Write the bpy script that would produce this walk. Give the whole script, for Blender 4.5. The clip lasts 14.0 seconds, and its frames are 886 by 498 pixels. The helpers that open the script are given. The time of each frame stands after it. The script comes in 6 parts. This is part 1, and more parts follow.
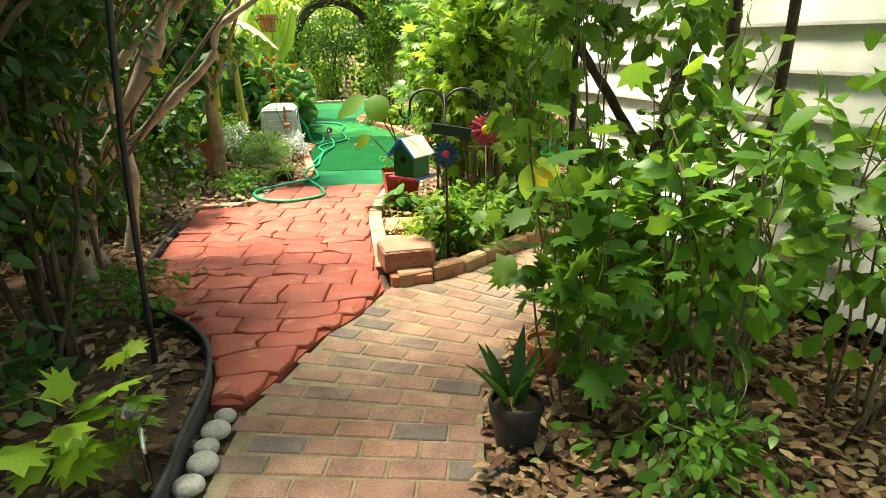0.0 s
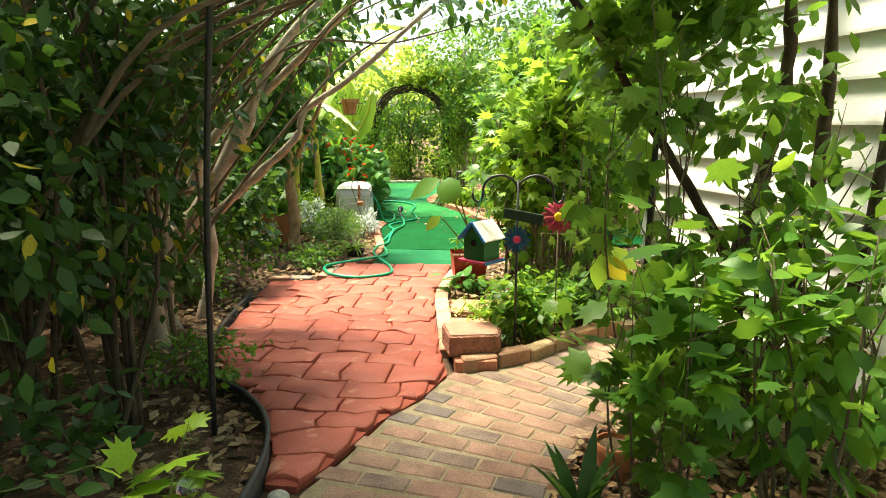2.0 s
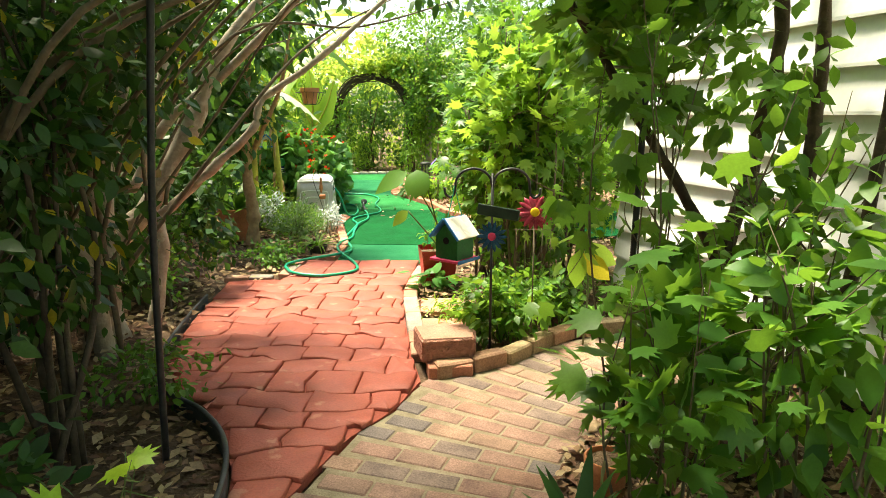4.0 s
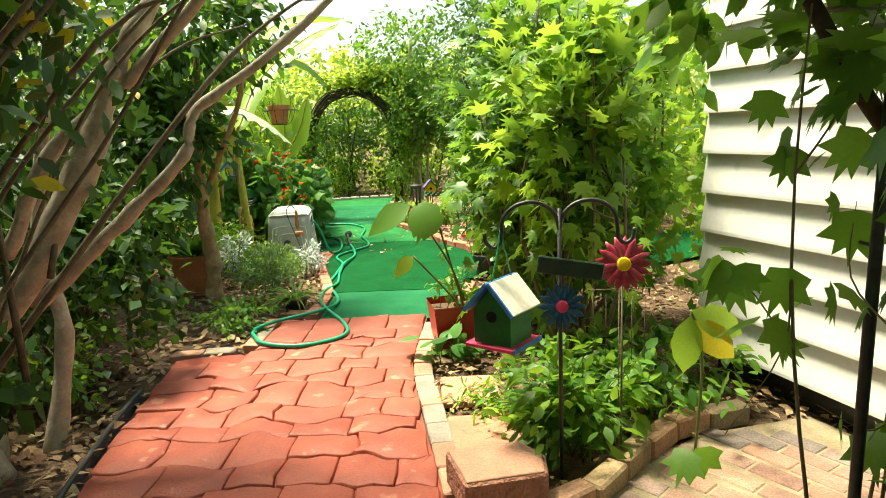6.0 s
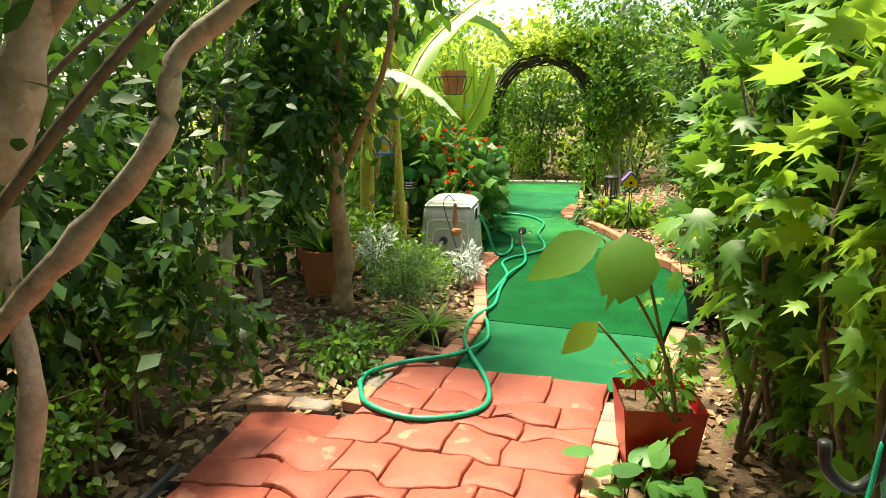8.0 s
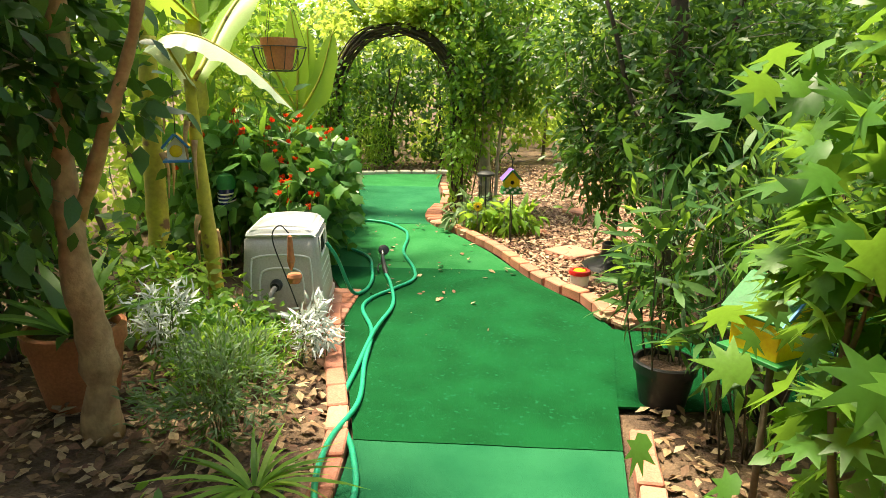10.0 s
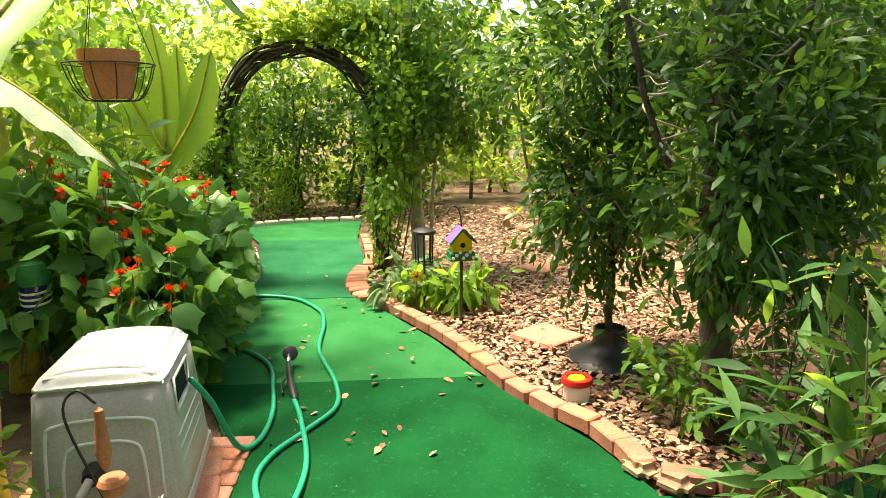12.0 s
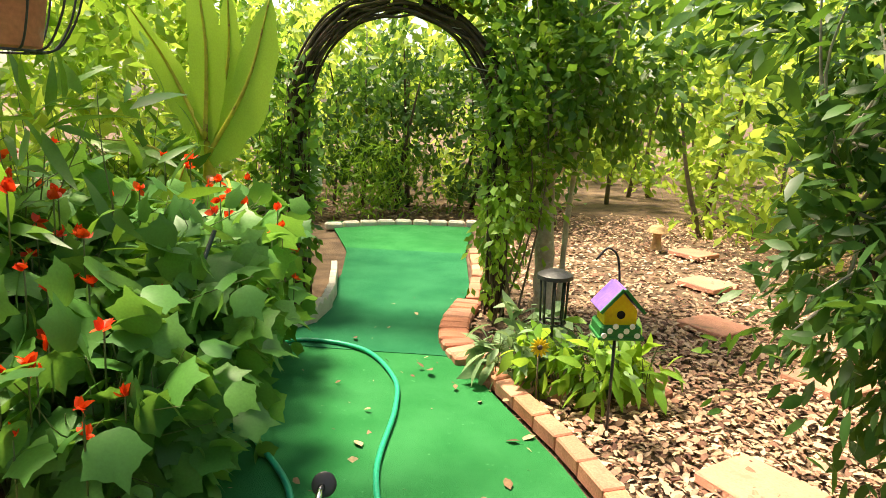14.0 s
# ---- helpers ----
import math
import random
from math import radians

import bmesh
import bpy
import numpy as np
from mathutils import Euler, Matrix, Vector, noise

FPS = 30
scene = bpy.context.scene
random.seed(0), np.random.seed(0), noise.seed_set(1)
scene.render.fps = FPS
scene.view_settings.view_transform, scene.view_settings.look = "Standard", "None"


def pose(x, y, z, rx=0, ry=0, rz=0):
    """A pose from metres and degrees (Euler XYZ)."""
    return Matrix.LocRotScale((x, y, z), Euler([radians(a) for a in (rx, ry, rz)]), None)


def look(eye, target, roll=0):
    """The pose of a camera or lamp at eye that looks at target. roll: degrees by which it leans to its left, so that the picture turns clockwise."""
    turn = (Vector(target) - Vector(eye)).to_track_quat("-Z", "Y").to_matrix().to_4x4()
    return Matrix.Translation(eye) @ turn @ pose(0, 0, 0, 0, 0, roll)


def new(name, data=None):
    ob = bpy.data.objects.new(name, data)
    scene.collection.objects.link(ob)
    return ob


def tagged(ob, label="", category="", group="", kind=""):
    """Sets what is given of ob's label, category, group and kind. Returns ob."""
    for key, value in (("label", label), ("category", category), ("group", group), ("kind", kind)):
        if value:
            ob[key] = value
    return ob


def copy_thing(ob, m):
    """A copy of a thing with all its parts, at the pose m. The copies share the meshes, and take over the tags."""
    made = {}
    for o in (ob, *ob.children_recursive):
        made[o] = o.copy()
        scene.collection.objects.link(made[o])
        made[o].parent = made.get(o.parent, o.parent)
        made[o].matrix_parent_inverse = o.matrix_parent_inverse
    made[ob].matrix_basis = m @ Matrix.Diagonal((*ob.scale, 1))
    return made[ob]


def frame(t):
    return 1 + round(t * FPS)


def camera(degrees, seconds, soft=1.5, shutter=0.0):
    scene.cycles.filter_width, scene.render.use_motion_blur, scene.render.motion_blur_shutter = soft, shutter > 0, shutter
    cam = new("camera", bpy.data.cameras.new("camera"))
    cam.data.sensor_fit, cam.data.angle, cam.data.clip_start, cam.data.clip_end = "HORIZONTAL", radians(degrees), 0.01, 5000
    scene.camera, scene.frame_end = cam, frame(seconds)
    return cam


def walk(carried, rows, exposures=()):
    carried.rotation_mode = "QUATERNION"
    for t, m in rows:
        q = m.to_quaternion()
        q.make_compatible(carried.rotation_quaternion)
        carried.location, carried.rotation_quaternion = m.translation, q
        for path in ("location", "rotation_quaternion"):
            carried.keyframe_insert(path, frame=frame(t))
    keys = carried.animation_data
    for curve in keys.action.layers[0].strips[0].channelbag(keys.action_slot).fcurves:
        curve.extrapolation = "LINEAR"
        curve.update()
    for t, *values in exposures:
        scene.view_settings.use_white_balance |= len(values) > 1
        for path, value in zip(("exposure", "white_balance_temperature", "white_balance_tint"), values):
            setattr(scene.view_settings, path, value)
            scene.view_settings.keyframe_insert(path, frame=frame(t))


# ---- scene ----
cam = camera(69.2, 14.0, soft=0.65)
METRES, EYE, TILT, LEAN, TURN = 8.0, 1.36, -18.2, 1.5, 0.0
ROWS = [
    (0.0, 0.0, 0.0, 0.0, 0.0, 0.0, -0.0),
    (0.5, -0.002, 0.0053, 0.003, 4.58, 2.17, -1.64),
    (1.0, -0.0032, 0.0067, 0.0038, 5.13, 5.69, -2.3),
    (1.5, -0.0044, 0.0059, 0.0038, 5.96, 6.86, -2.19),
    (2.0, -0.0037, 0.0059, 0.0031, 5.44, 6.96, -3.48),
    (2.5, -0.0036, 0.0056, 0.0033, 4.81, 6.98, -3.23),
    (3.0, -0.0032, 0.0067, 0.0033, 4.74, 5.75, -2.7),
    (3.5, -0.0059, 0.0128, 0.0055, 2.71, 5.91, -3.22),
    (6.0, -0.0464, 0.19, 0.0578, 0.97, 7.82, 0.69),
    (6.5, -0.0504, 0.2294, 0.0667, 7.47, 3.52, -3.21),
    (7.0, -0.0561, 0.2713, 0.0837, 5.56, 5.56, -1.16),
    (7.5, -0.0559, 0.3179, 0.0978, 10.54, 7.33, -1.3),
    (8.0, -0.0604, 0.3655, 0.1167, 16.56, 4.76, -7.08),
    (8.5, -0.0773, 0.4086, 0.1351, 8.99, 7.7, -3.22),
    (11.0, -0.1323, 0.6457, 0.2151, -0.95, 1.93, -2.21),
    (11.5, -0.1408, 0.6873, 0.2318, -5.5, 3.68, -0.46),
    (12.0, -0.1368, 0.7349, 0.244, -4.01, 6.78, 0.32),
    (12.5, -0.1329, 0.7797, 0.2594, 0.68, 3.97, -2.1),
    (13.0, -0.1359, 0.8284, 0.2768, 0.53, 6.33, -0.12),
    (13.5, -0.1365, 0.8793, 0.2894, 2.82, 6.29, -1.19),
    (14.0, -0.1396, 0.9269, 0.3058, 5.85, 5.28, -4.98),
]
walk(cam, [(t, pose(0, 0, EYE, TILT, LEAN, TURN) @ pose(METRES * x, METRES * y, METRES * z, 90 + pitch, roll, yaw)) for t, x, y, z, yaw, pitch, roll in ROWS],
     exposures=[(0.0, 1.9, 7900, 1), (3.7, 1.9, 7900, 1), (6.0, 1.6, 8100, -2), (8.7, 1.55, 8100, 0), (11.0, 1.62, 8200, 8), (14.0, 1.62, 8200, 8)])
# ---- light ----
world = bpy.data.worlds.new("world")
scene.world = world
world.use_nodes = True
_sky = world.node_tree.nodes.new("ShaderNodeTexSky")
_sky.sky_type, _sky.sun_disc = "NISHITA", False
_sky.sun_elevation, _sky.sun_rotation = radians(70), radians(305)
_sky.dust_density, _sky.air_density = 3.0, 1.0
world.node_tree.links.new(_sky.outputs[0], world.node_tree.nodes["Background"].inputs[0])
world.node_tree.nodes["Background"].inputs[1].default_value = 0.11
_sun = bpy.data.lights.new("sun", "SUN")
_sun.energy, _sun.angle, _sun.color = 4.2, radians(14), (1.0, 0.95, 0.86)
sun = new("sun", _sun)
sun.matrix_world = look((0, 0, 0), (-math.sin(radians(305)) * math.cos(radians(70)), -math.cos(radians(305)) * math.cos(radians(70)), -math.sin(radians(70))))


# ---- materials ----
def mat(name, c1, c2=None, rough=0.7, scale=8.0, fine=60.0, bump=0.3, metal=0.0, spots=None, dist=0.01, detail=6.0, spec=0.4, mix_lo=0.35, mix_hi=0.65, rand=0.0):
    """A surface of two colours at two scales of noise, with fine relief."""
    m = bpy.data.materials.new(name)
    m.use_nodes = True
    nt = m.node_tree
    nd, ln = nt.nodes, nt.links
    b = nd["Principled BSDF"]
    b.inputs["Roughness"].default_value, b.inputs["Metallic"].default_value = rough, metal
    b.inputs["Specular IOR Level"].default_value = spec
    c2 = c2 or tuple(v * 0.7 for v in c1)
    geo = nd.new("ShaderNodeNewGeometry")
    n1, n2 = nd.new("ShaderNodeTexNoise"), nd.new("ShaderNodeTexNoise")
    for n, s in ((n1, scale), (n2, fine)):
        n.inputs["Scale"].default_value, n.inputs["Detail"].default_value = s, detail
        ln.new(geo.outputs["Position"], n.inputs["Vector"])
    ramp = nd.new("ShaderNodeValToRGB")
    ramp.color_ramp.elements[0].position, ramp.color_ramp.elements[1].position = mix_lo, mix_hi
    ramp.color_ramp.elements[0].color, ramp.color_ramp.elements[1].color = (*c1, 1), (*c2, 1)
    ln.new(n1.outputs["Fac"], ramp.inputs["Fac"])
    out = ramp.outputs["Color"]
    grain = nd.new("ShaderNodeMix")
    grain.data_type, grain.blend_type = "RGBA", "OVERLAY"
    grain.inputs["Factor"].default_value = 0.35
    ln.new(out, grain.inputs["A"])
    ln.new(n2.outputs["Fac"], grain.inputs["B"])
    out = grain.outputs["Result"]
    if spots:
        v = nd.new("ShaderNodeTexNoise")
        v.inputs["Scale"].default_value, v.inputs["Detail"].default_value = spots[1], 4
        ln.new(geo.outputs["Position"], v.inputs["Vector"])
        r = nd.new("ShaderNodeValToRGB")
        r.color_ramp.elements[0].position, r.color_ramp.elements[1].position = spots[2], spots[2] + 0.06
        ln.new(v.outputs["Fac"], r.inputs["Fac"])
        mx = nd.new("ShaderNodeMix")
        mx.data_type = "RGBA"
        ln.new(r.outputs["Color"], mx.inputs["Factor"])
        ln.new(out, mx.inputs["A"])
        mx.inputs["B"].default_value = (*spots[0], 1)
        out = mx.outputs["Result"]
    if rand:
        info, hsv, mr = nd.new("ShaderNodeObjectInfo"), nd.new("ShaderNodeHueSaturation"), nd.new("ShaderNodeMapRange")
        mr.inputs["To Min"].default_value, mr.inputs["To Max"].default_value = 1 - rand, 1 + rand
        ln.new(info.outputs["Random"], mr.inputs["Value"])
        ln.new(mr.outputs["Result"], hsv.inputs["Value"])
        ln.new(out, hsv.inputs["Color"])
        out = hsv.outputs["Color"]
    ln.new(out, b.inputs["Base Color"])
    bp = nd.new("ShaderNodeBump")
    bp.inputs["Strength"].default_value, bp.inputs["Distance"].default_value = bump, dist
    ln.new(n2.outputs["Fac"], bp.inputs["Height"])
    ln.new(bp.outputs["Normal"], b.inputs["Normal"])
    return m


def ramp_mat(name, colours, rough=0.8, by="Object", bump=0.4, fine=80.0, speck=0.5, spec=0.3):
    """Pieces that take one of several colours each, by chance, with speckled grain."""
    m = bpy.data.materials.new(name)
    m.use_nodes = True
    nd, ln = m.node_tree.nodes, m.node_tree.links
    b = nd["Principled BSDF"]
    b.inputs["Roughness"].default_value, b.inputs["Specular IOR Level"].default_value = rough, spec
    geo = nd.new("ShaderNodeNewGeometry")
    src = nd.new("ShaderNodeObjectInfo").outputs["Random"] if by == "Object" else geo.outputs["Random Per Island"]
    r = nd.new("ShaderNodeValToRGB")
    r.color_ramp.interpolation = "CONSTANT" if by == "Object" else "LINEAR"
    while len(r.color_ramp.elements) < len(colours):
        r.color_ramp.elements.new(0.5)
    for i, c in enumerate(colours):
        r.color_ramp.elements[i].position = i / len(colours)
        r.color_ramp.elements[i].color = (*c, 1)
    ln.new(src, r.inputs["Fac"])
    n, n0 = nd.new("ShaderNodeTexNoise"), nd.new("ShaderNodeTexNoise")
    for q, s in ((n, fine), (n0, 7.0)):
        q.inputs["Scale"].default_value, q.inputs["Detail"].default_value = s, 5
        ln.new(geo.outputs["Position"], q.inputs["Vector"])
    out = r.outputs["Color"]
    for q in (n, n0):
        mx = nd.new("ShaderNodeMix")
        mx.data_type, mx.blend_type = "RGBA", "OVERLAY"
        mx.inputs["Factor"].default_value = speck
        ln.new(out, mx.inputs["A"])
        ln.new(q.outputs["Fac"], mx.inputs["B"])
        out = mx.outputs["Result"]
    ln.new(out, b.inputs["Base Color"])
    bp = nd.new("ShaderNodeBump")
    bp.inputs["Strength"].default_value, bp.inputs["Distance"].default_value = bump, 0.004
    ln.new(n.outputs["Fac"], bp.inputs["Height"])
    ln.new(bp.outputs["Normal"], b.inputs["Normal"])
    return m


def leaf_mat(name, colours, glow, rough=0.42, through_part=0.35, spec=0.35, vein=120.0):
    """Leaves: every leaf takes its own shade; light shines through them."""
    m = bpy.data.materials.new(name)
    m.use_nodes = True
    nd, ln = m.node_tree.nodes, m.node_tree.links
    b = nd["Principled BSDF"]
    b.inputs["Roughness"].default_value, b.inputs["Specular IOR Level"].default_value = rough, spec
    geo = nd.new("ShaderNodeNewGeometry")
    r = nd.new("ShaderNodeValToRGB")
    while len(r.color_ramp.elements) < len(colours):
        r.color_ramp.elements.new(0.5)
    for i, c in enumerate(colours):
        r.color_ramp.elements[i].position = i / max(1, len(colours) - 1)
        r.color_ramp.elements[i].color = (*c, 1)
    ln.new(geo.outputs["Random Per Island"], r.inputs["Fac"])
    n = nd.new("ShaderNodeTexNoise")
    n.inputs["Scale"].default_value = vein
    ln.new(geo.outputs["Position"], n.inputs["Vector"])
    mx = nd.new("ShaderNodeMix")
    mx.data_type, mx.blend_type = "RGBA", "OVERLAY"
    mx.inputs["Factor"].default_value = 0.3
    ln.new(r.outputs["Color"], mx.inputs["A"])
    ln.new(n.outputs["Fac"], mx.inputs["B"])
    ln.new(mx.outputs["Result"], b.inputs["Base Color"])
    t, ms, tint = nd.new("ShaderNodeBsdfTranslucent"), nd.new("ShaderNodeMixShader"), nd.new("ShaderNodeMix")
    tint.data_type = "RGBA"
    tint.inputs["Factor"].default_value = 0.6
    ln.new(mx.outputs["Result"], tint.inputs["A"])
    tint.inputs["B"].default_value = (*glow, 1)
    ln.new(tint.outputs["Result"], t.inputs["Color"])
    ms.inputs["Fac"].default_value = through_part
    ln.new(b.outputs["BSDF"], ms.inputs[1])
    ln.new(t.outputs["BSDF"], ms.inputs[2])
    ln.new(ms.outputs["Shader"], nd["Material Output"].inputs["Surface"])
    return m


# evergreen leaf colours darkened, so that deep shade is part of the colour
LEAF_SHADED = leaf_mat("leaf_shaded", [(0.012, 0.042, 0.011), (0.026, 0.08, 0.018), (0.05, 0.135, 0.03)], (0.13, 0.30, 0.03), 0.46, 0.27)
LEAF_MID = leaf_mat("leaf_mid", [(0.03, 0.10, 0.018), (0.07, 0.20, 0.03), (0.14, 0.30, 0.045)], (0.30, 0.52, 0.05), 0.42, 0.42)
LEAF_LIGHT = leaf_mat("leaf_light", [(0.08, 0.22, 0.025), (0.16, 0.34, 0.045), (0.28, 0.46, 0.07)], (0.45, 0.64, 0.07), 0.45, 0.5)
# background leaves: backlight put into paler, yellower colours and a strong glow
LEAF_FAR_LIT = leaf_mat("leaf_far_lit", [(0.06, 0.16, 0.025), (0.14, 0.29, 0.04), (0.26, 0.42, 0.07), (0.36, 0.48, 0.09)], (0.66, 0.76, 0.12), 0.5, 0.58)
LEAF_CAP = leaf_mat("leaf_cap", [(0.04, 0.14, 0.034), (0.08, 0.24, 0.05), (0.14, 0.33, 0.07)], (0.26, 0.5, 0.06), 0.45, 0.34)
LEAF_REED = leaf_mat("leaf_reed", [(0.02, 0.07, 0.02), (0.045, 0.13, 0.035), (0.09, 0.19, 0.055)], (0.2, 0.38, 0.05), 0.5, 0.3, 0.2)
LEAF_EVERGREEN = leaf_mat("leaf_evergreen", [(0.02, 0.065, 0.016), (0.04, 0.115, 0.026), (0.075, 0.18, 0.04)], (0.2, 0.40, 0.04), 0.42, 0.35)
LEAF_LIME = leaf_mat("leaf_lime", [(0.20, 0.40, 0.04), (0.32, 0.52, 0.06)], (0.45, 0.65, 0.06), 0.45, 0.45)
LEAF_SILVER = leaf_mat("leaf_silver", [(0.50, 0.56, 0.54), (0.70, 0.74, 0.72)], (0.6, 0.66, 0.6), 0.8, 0.15, 0.1)
LEAF_SAGE = leaf_mat("leaf_sage", [(0.14, 0.24, 0.12), (0.24, 0.36, 0.18)], (0.32, 0.45, 0.16), 0.6, 0.3)
LEAF_BROAD = leaf_mat("leaf_broad", [(0.05, 0.17, 0.045), (0.09, 0.25, 0.06), (0.14, 0.32, 0.08)], (0.2, 0.42, 0.06), 0.42, 0.32)
LEAF_BANANA = leaf_mat("leaf_banana", [(0.18, 0.36, 0.05), (0.30, 0.48, 0.09)], (0.5, 0.68, 0.08), 0.4, 0.45)
LEAF_PALE = leaf_mat("leaf_pale", [(0.42, 0.52, 0.34), (0.5, 0.6, 0.42)], (0.5, 0.6, 0.3), 0.45, 0.25)
LEAF_YELLOW = leaf_mat("leaf_yellow", [(0.45, 0.38, 0.03), (0.55, 0.5, 0.06)], (0.7, 0.6, 0.05), 0.5, 0.4)
LEAF_DEAD = ramp_mat("dead_leaf", [(0.10, 0.055, 0.03), (0.22, 0.13, 0.07), (0.34, 0.22, 0.12), (0.42, 0.32, 0.19), (0.16, 0.08, 0.05)], 0.8, "Island")
CHIP = ramp_mat("bark_chip", [(0.11, 0.05, 0.038), (0.28, 0.145, 0.095), (0.42, 0.245, 0.165), (0.50, 0.35, 0.25), (0.24, 0.12, 0.085), (0.52, 0.35, 0.22)], 0.85, "Island")
PETAL_RED = leaf_mat("petal_red", [(0.75, 0.03, 0.012), (0.88, 0.11, 0.02)], (0.85, 0.09, 0.02), 0.5, 0.3)
SOIL = mat("soil", (0.075, 0.045, 0.029), (0.18, 0.115, 0.070), 0.95, 5, 70, 0.8, dist=0.02)
BARK = mat("bark_grey", (0.50, 0.44, 0.36), (0.33, 0.275, 0.21), 0.85, 9, 50, 0.5, spots=((0.50, 0.45, 0.37), 14, 0.58))
BARK_DARK = mat("bark_dark", (0.05, 0.035, 0.025), (0.10, 0.07, 0.045), 0.9, 14, 60, 0.7)
BARK_PEEL = mat("bark_peeled", (0.55, 0.36, 0.19), (0.34, 0.20, 0.10), 0.85, 12, 40, 0.6)
# brown stem darkened to carry the thicket's shade; also the reeds' own dark stems
STEM_DARK = mat("dark_stem", (0.10, 0.08, 0.055), (0.055, 0.042, 0.03), 0.85, 14, 60, 0.5)
STEM = mat("green_stem", (0.07, 0.12, 0.03), (0.12, 0.15, 0.05), 0.6, 10, 60, 0.2)
STEM_BROWN = mat("brown_stem", (0.17, 0.135, 0.09), (0.10, 0.075, 0.048), 0.8, 14, 60, 0.4)
BANANA_STEM = mat("banana_stem", (0.50, 0.46, 0.06), (0.36, 0.31, 0.05), 0.55, 6, 40, 0.25, spots=((0.20, 0.11, 0.05), 9, 0.60))
RED_STONE = mat("red_stamped_concrete", (0.36, 0.088, 0.058), (0.28, 0.064, 0.043), 0.62, 4, 90, 0.35, spots=((0.42, 0.17, 0.12), 9, 0.63), dist=0.006, rand=0.09)
RED_JOINT = mat("red_joint", (0.25, 0.055, 0.036), (0.32, 0.075, 0.05), 0.9, 8, 80, 0.5)
PAVER = ramp_mat("paving_brick", [(0.28, 0.155, 0.115), (0.25, 0.145, 0.115), (0.19, 0.135, 0.115), (0.30, 0.185, 0.135), (0.26, 0.160, 0.125), (0.16, 0.128, 0.118), (0.27, 0.160, 0.125)], 0.85, fine=140, speck=0.7)
MORTAR = mat("sandy_mortar", (0.30, 0.25, 0.17), (0.20, 0.16, 0.10), 0.95, 10, 120, 0.6)
EDGE_BRICK = ramp_mat("edge_brick", [(0.50, 0.20, 0.12), (0.44, 0.18, 0.12), (0.52, 0.25, 0.17), (0.40, 0.17, 0.11)], 0.85, fine=110, speck=0.5)
EDGE_GREY = ramp_mat("edge_brick_weathered", [(0.42, 0.20, 0.14), (0.26, 0.22, 0.19), (0.46, 0.26, 0.18), (0.22, 0.20, 0.18)], 0.85, fine=110)
CURB = ramp_mat("curb_block", [(0.30, 0.22, 0.13), (0.34, 0.20, 0.13), (0.24, 0.19, 0.12)], 0.9, fine=90, speck=0.6)
SPLIT = mat("split_face_block", (0.42, 0.20, 0.14), (0.30, 0.14, 0.10), 0.95, 16, 45, 1.0, dist=0.03)
BLOCK_TOP = mat("block_top", (0.46, 0.25, 0.18), (0.38, 0.20, 0.14), 0.9, 10, 90, 0.4)
FLAG = mat("terracotta_slab", (0.52, 0.24, 0.16), (0.44, 0.19, 0.13), 0.85, 5, 90, 0.3, spots=((0.34, 0.18, 0.12), 8, 0.62), rand=0.08)
# deeper green turf, darkened further to include the shade of nearby trees
TURF_A = mat("turf_deep_shaded", (0.0005, 0.060, 0.015), (0.001, 0.086, 0.023), 0.85, 3.5, 260, 0.8, dist=0.008, spots=((0.004, 0.11, 0.042), 45, 0.62), spec=0.08)
TURF_B = mat("turf_faded", (0.014, 0.150, 0.042), (0.026, 0.19, 0.060), 0.85, 3.5, 260, 0.8, dist=0.008, spots=((0.06, 0.26, 0.10), 45, 0.68), spec=0.08)
TURF_C = mat("turf_grey_green", (0.009, 0.120, 0.050), (0.018, 0.155, 0.066), 0.85, 3.5, 260, 0.8, dist=0.008, spec=0.08)
SIDING = mat("white_siding", (0.80, 0.81, 0.80), (0.72, 0.74, 0.73), 0.5, 2.5, 40, 0.08, spots=((0.58, 0.60, 0.57), 3.5, 0.66))
BLACK_METAL = mat("black_metal", (0.012, 0.012, 0.014), (0.03, 0.03, 0.032), 0.45, 30, 90, 0.2, spec=0.5)
BLACK_PLASTIC = mat("black_plastic", (0.015, 0.016, 0.018), (0.03, 0.03, 0.03), 0.4, 12, 60, 0.1, spec=0.5)
RUBBER_EDGE = mat("black_edging", (0.03, 0.032, 0.035), (0.06, 0.06, 0.06), 0.55, 8, 60, 0.2)
TERRACOTTA = mat("terracotta", (0.52, 0.20, 0.09), (0.44, 0.16, 0.075), 0.8, 9, 80, 0.2, spots=((0.50, 0.30, 0.20), 7, 0.62))
HOSE = mat("green_hose", (0.0, 0.36, 0.20), (0.005, 0.30, 0.17), 0.35, 20, 90, 0.05, spec=0.5)
HOSE_GREY = mat("grey_hose", (0.30, 0.28, 0.26), (0.24, 0.22, 0.2), 0.5, 20, 90, 0.1)
REEL = mat("taupe_plastic", (0.60, 0.55, 0.50), (0.54, 0.49, 0.44), 0.5, 5, 120, 0.12, spots=((0.30, 0.27, 0.24), 4, 0.66))
REEL_LID = mat("pale_plastic", (0.86, 0.85, 0.82), (0.82, 0.81, 0.78), 0.5, 5, 120, 0.1, spots=((0.5, 0.48, 0.44), 7, 0.66))
SCALLOP = mat("pale_concrete", (0.60, 0.55, 0.48), (0.50, 0.46, 0.40), 0.9, 9, 80, 0.4)
STONE = mat("pale_stone", (0.50, 0.50, 0.47), (0.38, 0.37, 0.34), 0.8, 12, 70, 0.4)
GREEN_PAINT = mat("green_paint", (0.012, 0.17, 0.035), (0.008, 0.13, 0.028), 0.55, 14, 90, 0.15)
